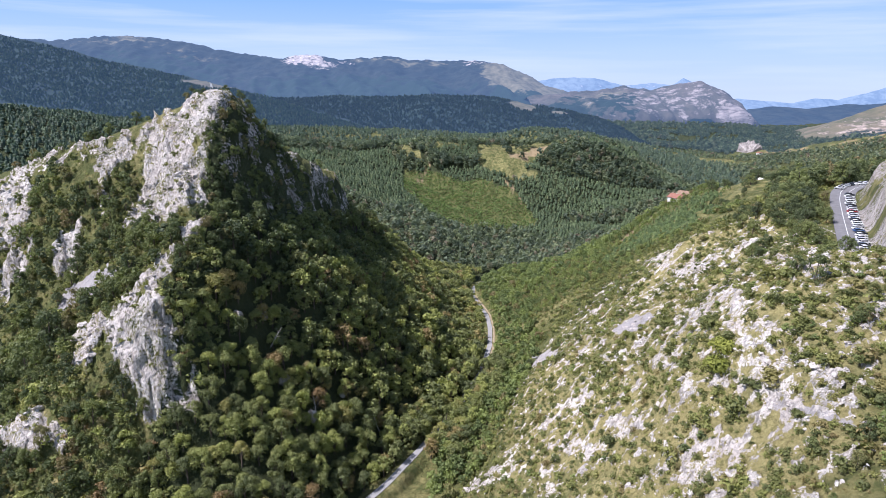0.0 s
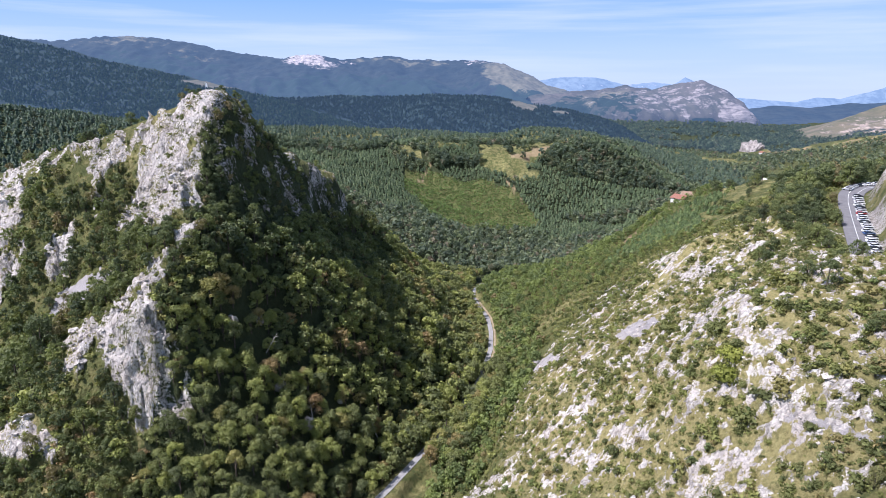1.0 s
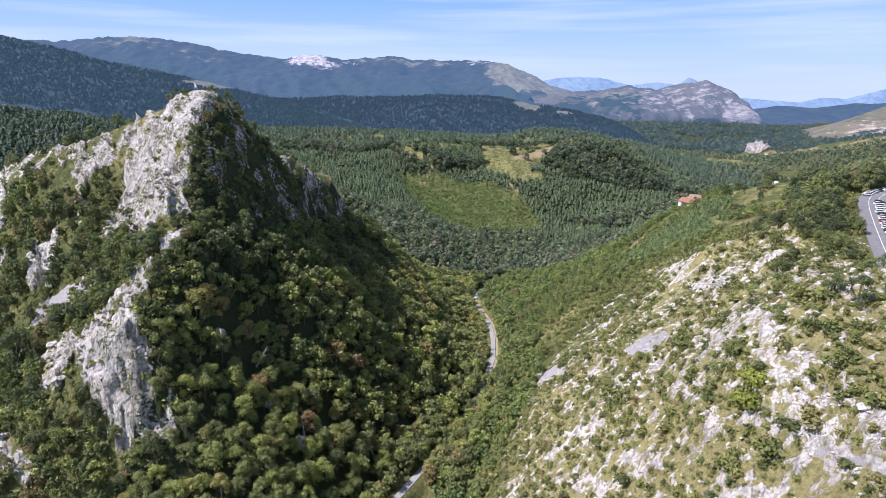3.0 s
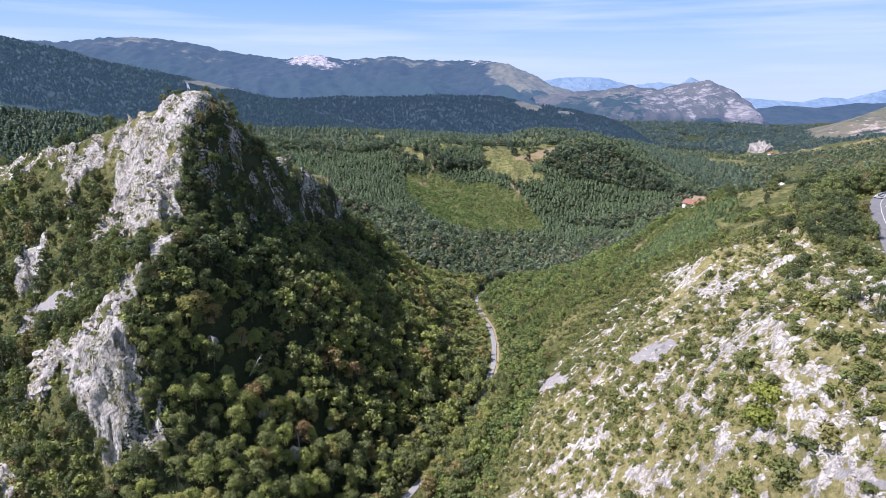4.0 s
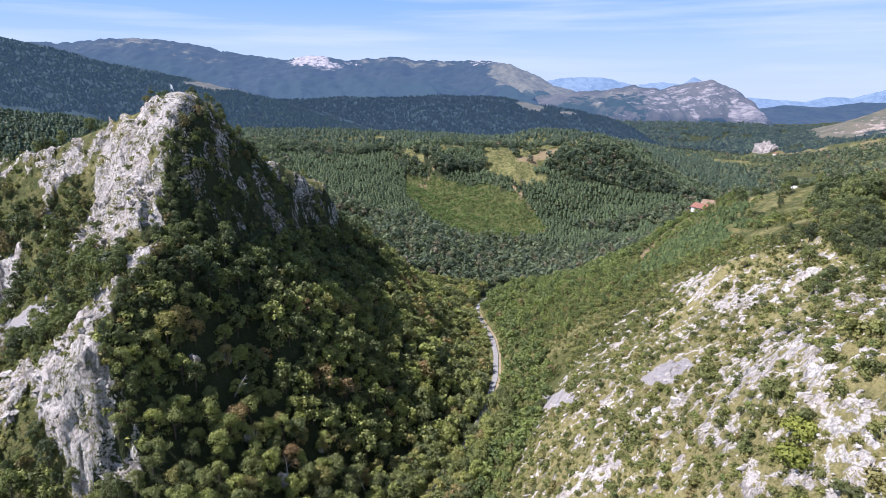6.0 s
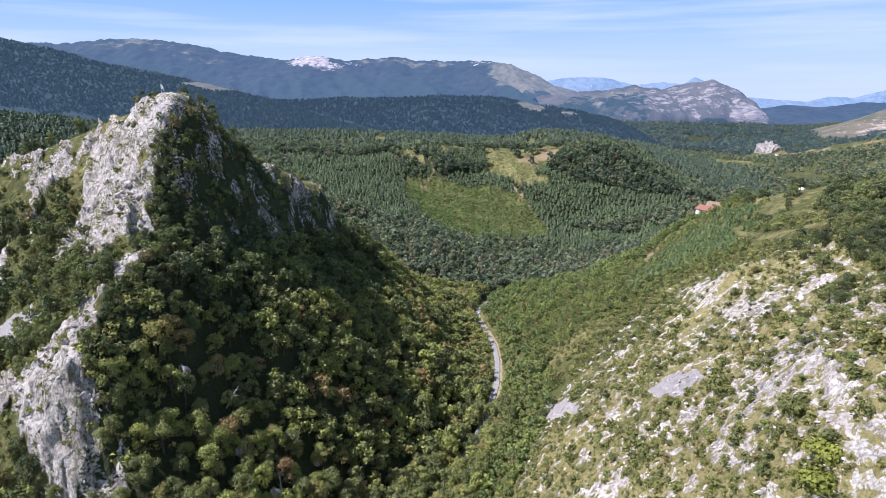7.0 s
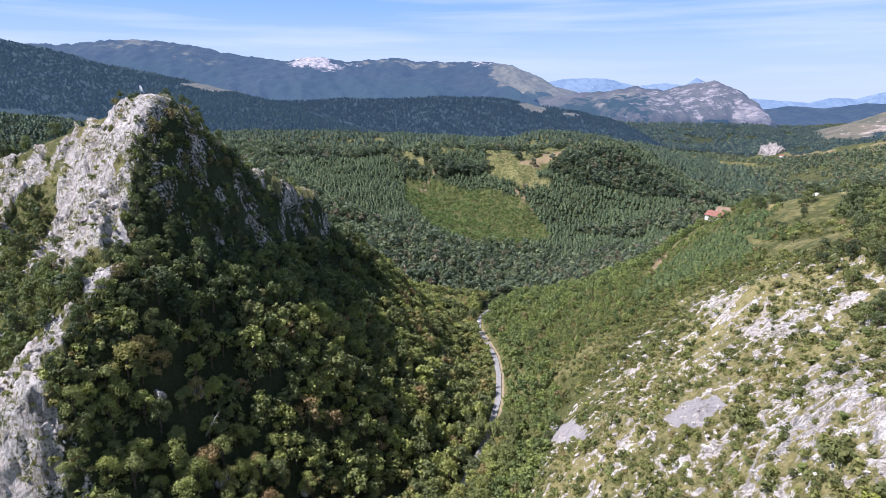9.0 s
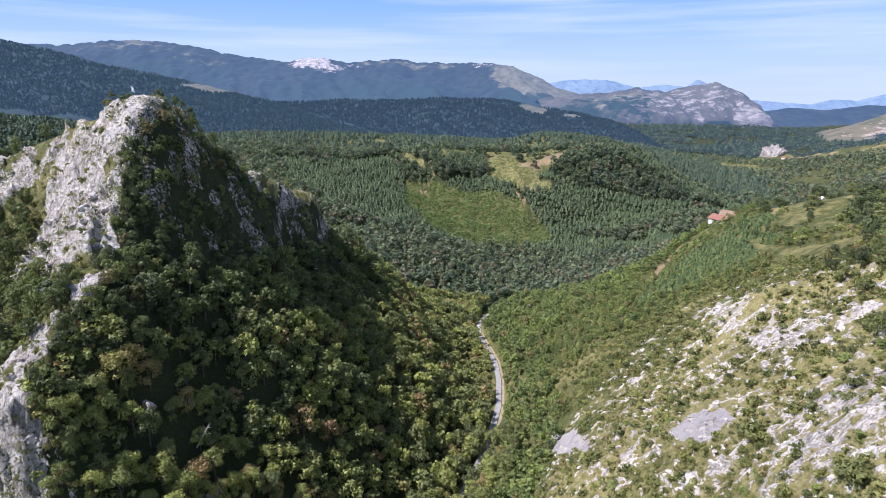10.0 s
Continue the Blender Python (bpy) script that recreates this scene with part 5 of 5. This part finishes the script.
# ---- built things ----
def part(name, bm, material, parent, label=""):
    me = bpy.data.meshes.new(name)
    bm.to_mesh(me)
    bm.free()
    me.materials.append(material)
    ob = new(name, me)
    ob.parent = parent
    return tagged(ob, label)


def box(sx, sy, sz, x=0, y=0, z=0, bevel=0.0, bm=None):
    """A block standing on z, its edges bevelled."""
    bm = bm or bmesh.new()
    got = bmesh.ops.create_cube(bm, size=1, matrix=Matrix.Translation((x, y, z + sz / 2)) @ Matrix.Diagonal((sx, sy, sz, 1)))
    if bevel:
        edges = list({e for v in got["verts"] for e in v.link_edges})
        bmesh.ops.bevel(bm, geom=edges, offset=bevel, segments=1, affect="EDGES")
    return bm


def prism(outline, width, x=0):
    """An outline in the y-z plane, drawn out along x."""
    bm = bmesh.new()
    a = [bm.verts.new((x - width / 2, y, z)) for y, z in outline]
    b = [bm.verts.new((x + width / 2, y, z)) for y, z in outline]
    bm.faces.new(a[::-1])
    bm.faces.new(b)
    for i in range(len(outline)):
        j = (i + 1) % len(outline)
        bm.faces.new((a[i], a[j], b[j], b[i]))
    bmesh.ops.recalc_face_normals(bm, faces=bm.faces)
    return bm


def tube(points, radius, sides=8):
    bm = bmesh.new()
    v, f = taper(points, [radius] * len(points), sides)
    vs = [bm.verts.new(p) for p in v]
    for t in f:
        bm.faces.new([vs[i] for i in t])
    bm.faces.new(vs[-sides:])
    return bm


M_ASPHALT = mat_plain("asphalt", (0.15, 0.145, 0.15), (0.22, 0.215, 0.22), 0.4, 0.9)
M_LANE = mat_plain("worn_lane", (0.26, 0.25, 0.245), (0.37, 0.355, 0.345), 0.35, 0.9)
M_VERGE = mat_plain("gravel_verge", (0.26, 0.20, 0.12), (0.40, 0.33, 0.22), 0.5, 0.95)
M_LINE = mat_plain("road_paint", (0.62, 0.62, 0.60), (0.78, 0.78, 0.76), 2.0, 0.7)
M_WALL = mat_plain("white_render", (0.66, 0.64, 0.60), (0.80, 0.78, 0.74), 0.6, 0.85)
M_TILE = mat_plain("roof_tiles", (0.24, 0.11, 0.08), (0.36, 0.18, 0.13), 0.9, 0.8, 0, 0.4)
M_OLDTILE = mat_plain("old_roof_tiles", (0.22, 0.15, 0.10), (0.36, 0.26, 0.18), 0.7, 0.85, 0, 0.4)
M_PANE = mat_plain("dark_window", (0.02, 0.022, 0.025), (0.04, 0.045, 0.05), 0.5, 0.15)
M_WOODEN = mat_plain("stained_wood", (0.09, 0.05, 0.03), (0.16, 0.09, 0.05), 2.0, 0.7)
M_TYRE = mat_plain("tyre_rubber", (0.015, 0.015, 0.015), (0.03, 0.03, 0.03), 3.0, 0.8)
M_STEEL = mat_plain("galvanised_steel", (0.45, 0.46, 0.47), (0.6, 0.61, 0.62), 2.0, 0.4, 0.8)
M_CLOTH = mat_plain("white_cloth", (0.68, 0.70, 0.74), (0.82, 0.83, 0.86), 1.2, 0.85)


def ribbon(name, line, half, lift, mat, label, category, shift=0.0, step=3.0):
    """A strip of carriageway with thickness, laid along a line on the levelled ground."""
    pts = np.array(line, float)
    run = np.r_[0, np.cumsum(np.hypot(*np.diff(pts[:, :2], axis=0).T))]
    s = np.arange(0, run[-1], step)
    c = np.stack([np.interp(s, run, pts[:, k]) for k in range(2)], -1)
    for _ in range(3):
        c[1:-1] = (c[:-2] + 2 * c[1:-1] + c[2:]) / 4
    d = np.gradient(c, axis=0)
    d /= np.linalg.norm(d, axis=1, keepdims=True)
    nrm = np.stack([d[:, 1], -d[:, 0]], -1)
    mid = c + nrm * shift
    zc = line_level(line, mid[:, 0], mid[:, 1])[1]
    rows = []
    for o, dz in ((-half, -1.2), (-half, lift), (0, lift + 0.02), (half, lift), (half, -1.2)):
        q = mid + nrm * o
        rows.append(np.c_[q, zc + dz])
    v = np.stack(rows, 1).reshape(-1, 3)
    n, k = len(s), 5
    idx = np.arange(n * k).reshape(n, k)
    f = np.stack([idx[:-1, :-1], idx[:-1, 1:], idx[1:, 1:], idx[1:, :-1]], -1).reshape(-1, 4)
    ob = new(name, mesh_from(name, v, f, [mat]))
    tagged(ob, label, category, kind="structure")
    return mid, zc + lift, d, nrm


lane_mid, lane_z, lane_d, lane_n = ribbon("road_lane", LANE, 1.55, 0.25, M_LANE, "narrow pale asphalt lane along the valley floor", "road")
ribbon("verge", LANE[5:11], 0.8, 0.12, M_VERGE, "gravelly verge beside the lane", "verge", 2.75)
top_mid, top_z, top_d, top_n = ribbon("road_pass", TOP_ROAD, 5.2, 0.3, M_ASPHALT, "grey asphalt mountain road with parking bays", "road")


def road_line(o0, o1, name, label):
    """A painted line along the upper road."""
    rows = [np.c_[top_mid + top_n * o, top_z + 0.035] for o in (o0, o1)] + [np.c_[top_mid + top_n * o1, top_z + 0.01], np.c_[top_mid + top_n * o0, top_z + 0.01]]
    v = np.stack(rows, 1).reshape(-1, 3)
    idx = np.arange(len(v)).reshape(-1, 4)
    f = np.concatenate([np.stack([idx[:-1, k], idx[:-1, (k + 1) % 4], idx[1:, (k + 1) % 4], idx[1:, k]], -1) for k in range(4)])
    return tagged(new(name, mesh_from(name, v, f, [M_LINE])), label, "road marking", kind="structure")


road_line(-1.2, -1.0, "centre_line", "white centre line painted on the road")
road_line(2.3, 2.5, "edge_line", "white edge line before the parking bays")


def build_car(paint, label):
    """A small car 4.2 m long, standing on its wheels, facing +y."""
    car = new("car")
    body = part("body", prism([(-2.05, 0.35), (-2.08, 0.85), (-1.95, 1.0), (1.0, 0.98), (1.95, 0.82), (2.1, 0.6), (2.05, 0.32)], 1.72), paint, car)
    mod = body.modifiers.new("bevel", "BEVEL")
    mod.width, mod.segments = 0.09, 1
    cab = part("cabin", prism([(-1.8, 0.97), (-1.45, 1.45), (-0.1, 1.5), (0.35, 1.42), (1.05, 0.96)], 1.5), M_PANE, car, "dark glazed cabin")
    part("roof", prism([(-1.5, 1.43), (-1.4, 1.49), (-0.1, 1.54), (0.3, 1.45), (0.25, 1.43)], 1.46), paint, cab)
    for sx in (-0.8, 0.8):
        for sy in (-1.3, 1.3):
            bm = bmesh.new()
            bmesh.ops.create_cone(bm, cap_ends=True, segments=12, radius1=0.31, radius2=0.31, depth=0.2, matrix=pose(sx, sy, 0.31, 0, 90, 0))
            part("wheel", bm, M_TYRE, car)
    for sx in (-0.6, 0.6):
        part("headlight", box(0.34, 0.08, 0.14, sx, 2.0, 0.62, 0.02), M_STEEL, car)
    return tagged(car, label, "car", "parked cars")


def paint(name, c):
    n = Nodes(name)
    n.bsdf.inputs["Coat Weight"].default_value = 0.6
    return n.done(n.ramp(n.noise(3.0, 3), (0.3, tuple(v * 0.93 for v in c)), (0.7, c)), 0.35)


cars = [build_car(paint("white_paint", (0.78, 0.78, 0.77)), "white car parked at the roadside"), build_car(paint("silver_paint", (0.45, 0.46, 0.48)), "silver car parked at the roadside"),
        build_car(paint("dark_paint", (0.03, 0.035, 0.045)), "dark car parked at the roadside"), build_car(paint("blue_paint", (0.04, 0.09, 0.22)), "blue car parked at the roadside"),
        build_car(paint("red_paint", (0.32, 0.03, 0.03)), "red car parked at the roadside")]
used = [False] * len(cars)


def park(k, x, y, z, turn):
    m = pose(x, y, z, 0, 0, turn)
    if used[k]:
        copy_thing(cars[k], m)
    else:
        cars[k].matrix_world = m
        used[k] = True


def along(run_from, run_to, gap):
    run = np.r_[0, np.cumsum(np.hypot(*np.diff(top_mid, axis=0).T))]
    for s in np.arange(run_from, run_to, gap):
        yield [np.interp(s, run, a) for a in (top_mid[:, 0], top_mid[:, 1], top_z, top_n[:, 0], top_n[:, 1], top_d[:, 0], top_d[:, 1])]


kinds = [0, 0, 1, 0, 2, 0, 1, 0, 0, 2, 3, 0, 1, 0, 0, 2, 0, 1, 0, 4, 0, 1, 2, 0]
for i, (px, py, pz, nx, ny, dx, dy) in enumerate(along(6, 116, 3.8)):
    a = math.degrees(math.atan2(-nx, ny))
    park(kinds[i % len(kinds)], px + nx * (3.0 + rng.uniform(-0.5, 0.3)), py + ny * (3.0 + rng.uniform(-0.5, 0.3)), pz + 0.04, a + 24 + rng.uniform(-7, 7))
for i, (px, py, pz, nx, ny, dx, dy) in enumerate(along(126, 164, 3.0)):
    a = math.degrees(math.atan2(-nx, ny))
    park(kinds[(i * 5 + 2) % len(kinds)], px - nx * 3.0, py - ny * 3.0, pz + 0.04, a + 180 + rng.uniform(-4, 4))
k = int(np.argmin(np.abs(lane_mid[:, 1] - 511)))
park(0, lane_mid[k, 0] - 0.3, lane_mid[k, 1], lane_z[k] + 0.03, math.degrees(math.atan2(-lane_d[k, 0], lane_d[k, 1])))


def build_house(name, label, x, y, turn, w, d, h, rise, tile, windows=(), doorway=False, chimney=True, sink=0.8, stone=None):
    """A gabled house with its ridge along its own y; walls, eaves, windows with frames."""
    z = float(np.min(height(np.array([x - 2.0, x, x + 2.0]), np.array([y - 2.0, y, y + 2.0]))))
    house = new(name)
    wall = stone or M_WALL
    out = [(-w / 2, -sink), (-w / 2, h), (0, h + rise), (w / 2, h), (w / 2, -sink)]
    bm = bmesh.new()
    for dy in (-d / 2, d / 2):
        bm.faces.new([bm.verts.new((px, dy, pz)) for px, pz in out])
    bm.verts.ensure_lookup_table()
    for i in range(5):
        j = (i + 1) % 5
        bm.faces.new((bm.verts[i], bm.verts[j], bm.verts[5 + j], bm.verts[5 + i]))
    bmesh.ops.recalc_face_normals(bm, faces=bm.faces)
    body = part("wall", bm, wall, house)
    o, t = 0.7, 0.22
    for side in (-1, 1):
        ex, ez = side * (w / 2 + o), h - o * rise / (w / 2)
        bm = bmesh.new()
        a = [(0, h + rise + 0.02), (ex, ez + 0.02), (ex, ez + t), (0, h + rise + t)]
        f0 = [bm.verts.new((px, -d / 2 - o, pz)) for px, pz in a]
        f1 = [bm.verts.new((px, d / 2 + o, pz)) for px, pz in a]
        bm.faces.new(f0)
        bm.faces.new(f1[::-1])
        for i in range(4):
            bm.faces.new((f0[i], f1[i], f1[(i + 1) % 4], f0[(i + 1) % 4]))
        bmesh.ops.recalc_face_normals(bm, faces=bm.faces)
        slope = part("roof", bm, tile, house, "terracotta roof slope")
        for r in range(int(d / 1.1)):
            yy = -d / 2 - o + 0.5 + r * 1.1
            vv, ff = taper([(0, 0, 0), (1, 0, 0)], [0.09, 0.09], 4)
            bm = bmesh.new()
            q = [bm.verts.new(((ex * u), yy + dy, (h + rise + t) * (1 - u) + (ez + t) * u + dz)) for u in (0.02, 0.99) for dy, dz in ((-0.16, 0.0), (0, 0.1), (0.16, 0.0))]
            bm.faces.new((q[0], q[1], q[4], q[3]))
            bm.faces.new((q[1], q[2], q[5], q[4]))
            part("cover_tile", bm, tile, slope)
    for face, along_, up in windows:
        win = new("window")
        win.parent = house
        if face == "front":
            loc, rz = (along_, -d / 2, up), 0
        else:
            loc, rz = ((w / 2 if face == "right" else -w / 2), along_, up), 90 if face == "right" else -90
        win.matrix_local = pose(*loc, 0, 0, rz)
        part("pane", box(0.9, 0.06, 1.1, 0, -0.02, 0), M_PANE, win)
        part("frame", box(1.1, 0.1, 0.12, 0, -0.03, -0.12, 0.02), M_WOODEN, win)
    if doorway:
        part("door", box(1.3, 0.08, 2.1, w * 0.12, -d / 2 - 0.03, 0, 0.02), M_WOODEN, house, "dark wooden door")
    if chimney:
        part("chimney", box(0.6, 0.6, 1.6, w * 0.18, d * 0.2, h + rise * 0.5, 0.04), wall, house)
    house.matrix_world = pose(x, y, z, 0, 0, turn)
    return tagged(house, label, "house", "")


build_house("farmhouse", "white farmhouse with a low red tiled roof", 191, 509, 32, 9.5, 13, 3.6, 2.5, M_TILE, [("front", -3, 2.6), ("front", 0, 2.6), ("front", 3, 2.6), ("front", -3, 0.6), ("right", -4, 1.2), ("right", 2, 1.2), ("left", -3, 2.4), ("left", 3, 2.4)], True)
build_house("barn", "old barn with a weathered brown tiled roof", 202, 520, 58, 10, 12, 4.6, 2.6, M_OLDTILE, [("front", 0, 1.5)], False, False)
build_house("field_hut", "small white hut on the brow of a meadow", 252, 497, 10, 2.8, 3.0, 2.6, 1.2, M_WALL, (), True, False)
for i, (hx, hy, turn, w, d) in enumerate(((1010, 1890, 20, 12, 16), (1032, 1902, 70, 11, 18), (1050, 1885, 10, 12, 14), (990, 1910, 50, 12, 15), (842, 1690, 30, 10, 13), (1068, 1915, 35, 14, 16))):
    build_house("village_house", "white house with a red tiled roof in the valley", hx, hy, turn, w, d, 5.5, 2.6, M_TILE, [("front", -2.5, 1.2), ("front", 2.5, 1.2), ("front", -2.5, 3.6), ("front", 2.5, 3.6)], True, True, 2.5)

# flag on the summit
summit_z = float(height(np.array([-122.0]), np.array([320.0]))[0])
flag = new("summit_flag")
part("mast", tube([(0, 0, -0.6), (-0.12, 0, 3.0), (-0.35, 0, 6.0)], 0.07), M_STEEL, flag)
bm = bmesh.new()
cloth = [[bm.verts.new((-0.33 + 0.05 * j + i * 0.26, 0.16 * math.sin(i * 1.1 + j * 0.4), 5.9 - j * 0.5 - 0.09 * i * i * 0.5)) for j in range(5)] for i in range(6)]
for i in range(5):
    for j in range(4):
        bm.faces.new((cloth[i][j], cloth[i + 1][j], cloth[i + 1][j + 1], cloth[i][j + 1]))
sheet = part("flag_cloth", bm, M_CLOTH, flag, "pale fluttering flag")
thick = sheet.modifiers.new("thickness", "SOLIDIFY")
thick.thickness = 0.03
flag.matrix_world = pose(-122, 320, summit_z)
tagged(flag, "steel mast with a pale flag on the rocky summit", "flag")


# ---- loose limestone on the slopes ----
def boulder(seed, detail=2):
    """A blocky, fissured limestone outcrop, about 2 m across."""
    r = np.random.default_rng(seed)
    bm = bmesh.new()
    bmesh.ops.create_icosphere(bm, subdivisions=detail, radius=1)
    cuts = r.normal(size=(15, 3))
    cuts /= np.linalg.norm(cuts, axis=1, keepdims=True)
    depth = r.uniform(0.42, 0.85, 15)
    for v in bm.verts:
        p = np.array(v.co)
        for c, dd in zip(cuts, depth):
            over = p @ c - dd
            if over > 0:
                p = p - c * over
        p *= 1 + 0.22 * noise.noise(Vector(p * 2.3 + seed)) + 0.26 * noise.noise(Vector(p * 5.0 - seed))
        v.co = p * np.array((1.5, 0.85, 0.6))
    me = bpy.data.meshes.new("limestone_outcrop")
    bm.to_mesh(me)
    bm.free()
    me.materials.append(M_CRAGROCK if detail > 2 else M_ROCK)
    return me


knoll = new("rock_knoll", boulder(77, 4))
knoll.data.materials[0] = mat_rock("grey_limestone", 0.8)
knoll.matrix_world = pose(838, 1748, float(height(np.array([838.0]), np.array([1748.0]))[0]) - 8, 0, 8, 35) @ Matrix.Diagonal((24, 40, 100, 1))
tagged(knoll, "grey limestone knoll rising from the valley woods", "rock")
rocks = [boulder(s) for s in range(10)]
ribs = [boulder(s + 20, 3) for s in range(8)]
x, y = scatter(rng, [(30, 120), (112, 110), (125, 220), (140, 300), (95, 330), (45, 320), (20, 200)], 3.4, lambda x, y: (masks(x, y)["slab"] > 0.35) & off_road(x, y))
pick = rng.permutation(len(x))[:300]
z = height(x, y)
for i in pick:
    s = rng.gamma(3, 0.13) + 0.3
    ob = new("limestone_outcrop", rocks[int(rng.integers(10))])
    ob.matrix_world = pose(x[i], y[i], z[i] - 0.05 * s, rng.uniform(-15, 15), rng.uniform(-15, 15), rng.normal(35, 25)) @ Matrix.Diagonal((s, s * rng.uniform(0.7, 1.1), s * rng.uniform(0.5, 0.9), 1))
    tagged(ob, "pale jagged limestone outcrop on a grassy slope", "rock", "limestone outcrops")
x, y = scatter(rng, [(-270, 312), (-215, 330), (-180, 320), (-150, 322), (-128, 312), (-112, 262), (-108, 225), (-135, 208), (-190, 208), (-230, 260)], 4.5, lambda x, y: (masks(x, y)["crag"] > 0.55) & (near_line(CRAG_RIDGE, x, y) > 16))
z = height(x, y)
for i in rng.permutation(len(x))[:90]:
    s = rng.gamma(3, 0.3) + 0.8
    ob = new("crag_block", ribs[int(rng.integers(8))])
    ob.matrix_world = pose(x[i], y[i], z[i] - 0.5 * s, rng.uniform(-20, 20), rng.uniform(-20, 20), rng.normal(20, 30)) @ Matrix.Diagonal((s * 0.9, s * 1.3, s * rng.uniform(1.0, 1.8), 1))
    tagged(ob, "upright limestone block on the crag, toned for weaker sun", "rock", "crag blocks")
for bx, by, size, tall in ((-60, 240, 2.2, 2.0), (-73, 246, 3.0, 1.2), (-70, 243, 2.0, 1.3), (-84, 262, 2.4, 1.2), (-92, 250, 2.6, 1.0), (-50, 262, 1.8, 1.1)):
    ob = new("gorge_outcrop", ribs[int(rng.integers(8))])
    ob.matrix_world = pose(bx, by, float(height(np.array([bx * 1.0]), np.array([by * 1.0]))[0]) + size * tall * 0.55, rng.uniform(-20, 20), rng.uniform(-20, 20), rng.uniform(0, 360)) @ Matrix.Diagonal((size, size, size * tall * 1.6, 1))
    tagged(ob, "pale rock standing among the gorge trees", "rock", "gorge outcrops")

def chip(seed):
    """A small angular stone, about 1 m across."""
    bm = bmesh.new()
    bmesh.ops.create_icosphere(bm, subdivisions=1, radius=0.5)
    r = np.random.default_rng(seed)
    v = np.array([q.co[:] for q in bm.verts]) * r.uniform(0.6, 1.35, (len(bm.verts), 1)) * (1.25, 0.9, 0.65)
    f = np.array([[q.index for q in t.verts] for t in bm.faces])
    bm.free()
    return v[f].reshape(-1, 3), np.arange(3 * len(f)).reshape(-1, 3)


x, y = scatter(rng, HEATH, 1.35, lambda x, y: off_road(x, y))
k = masks(x, y)["slab"]
ok = rng.uniform(0, 1, len(x)) < np.clip(1.0 * k - 0.15, 0, 0.55)
x, y = x[ok], y[ok]
joined("rubble", "angular pale limestone rubble strewn over the slope", "rubble", [[chip(s)] for s in range(9)], [M_ROCK], x, y, height(x, y) - 0.02, np.minimum(rng.gamma(2.0, 0.2, len(x)) + 0.22, 1.4), rng)

M_DEADWOOD = mat_plain("bleached_wood", (0.38, 0.35, 0.31), (0.55, 0.52, 0.47), 1.5, 0.9)
for dx, dy, lean, turn in ((-80, 254, 32, 70), (-58, 243, 14, 200), (-33, 262, 20, 310)):
    dead = new("dead_tree")
    trunk_v, trunk_f = taper([(0, 0, -1), (0.1, 0, 4), (0.5, 0.2, 9), (0.9, 0.1, 12)], [0.3, 0.24, 0.14, 0.03], 6)
    ob = new("trunk", mesh_from("trunk", trunk_v, trunk_f, [M_DEADWOOD]))
    ob.parent = dead
    for k in range(6):
        a, h0 = k * 1.9 + turn, 4.5 + k * 1.1
        bv, bf = taper([(0.3, 0.1, h0), (0.3 + 1.2 * math.cos(a), 0.1 + 1.2 * math.sin(a), h0 + 1.0), (0.3 + 2.0 * math.cos(a), 0.1 + 2.0 * math.sin(a), h0 + 2.2)], [0.1, 0.06, 0.02], 4)
        ob = new("branch", mesh_from("branch", bv, bf, [M_DEADWOOD]))
        ob.parent = dead
    dead.matrix_world = pose(dx, dy, float(height(np.array([dx * 1.0]), np.array([dy * 1.0]))[0]), lean, 0, turn)
    tagged(dead, "bleached bare dead tree leaning from the slope", "tree", "dead trees")
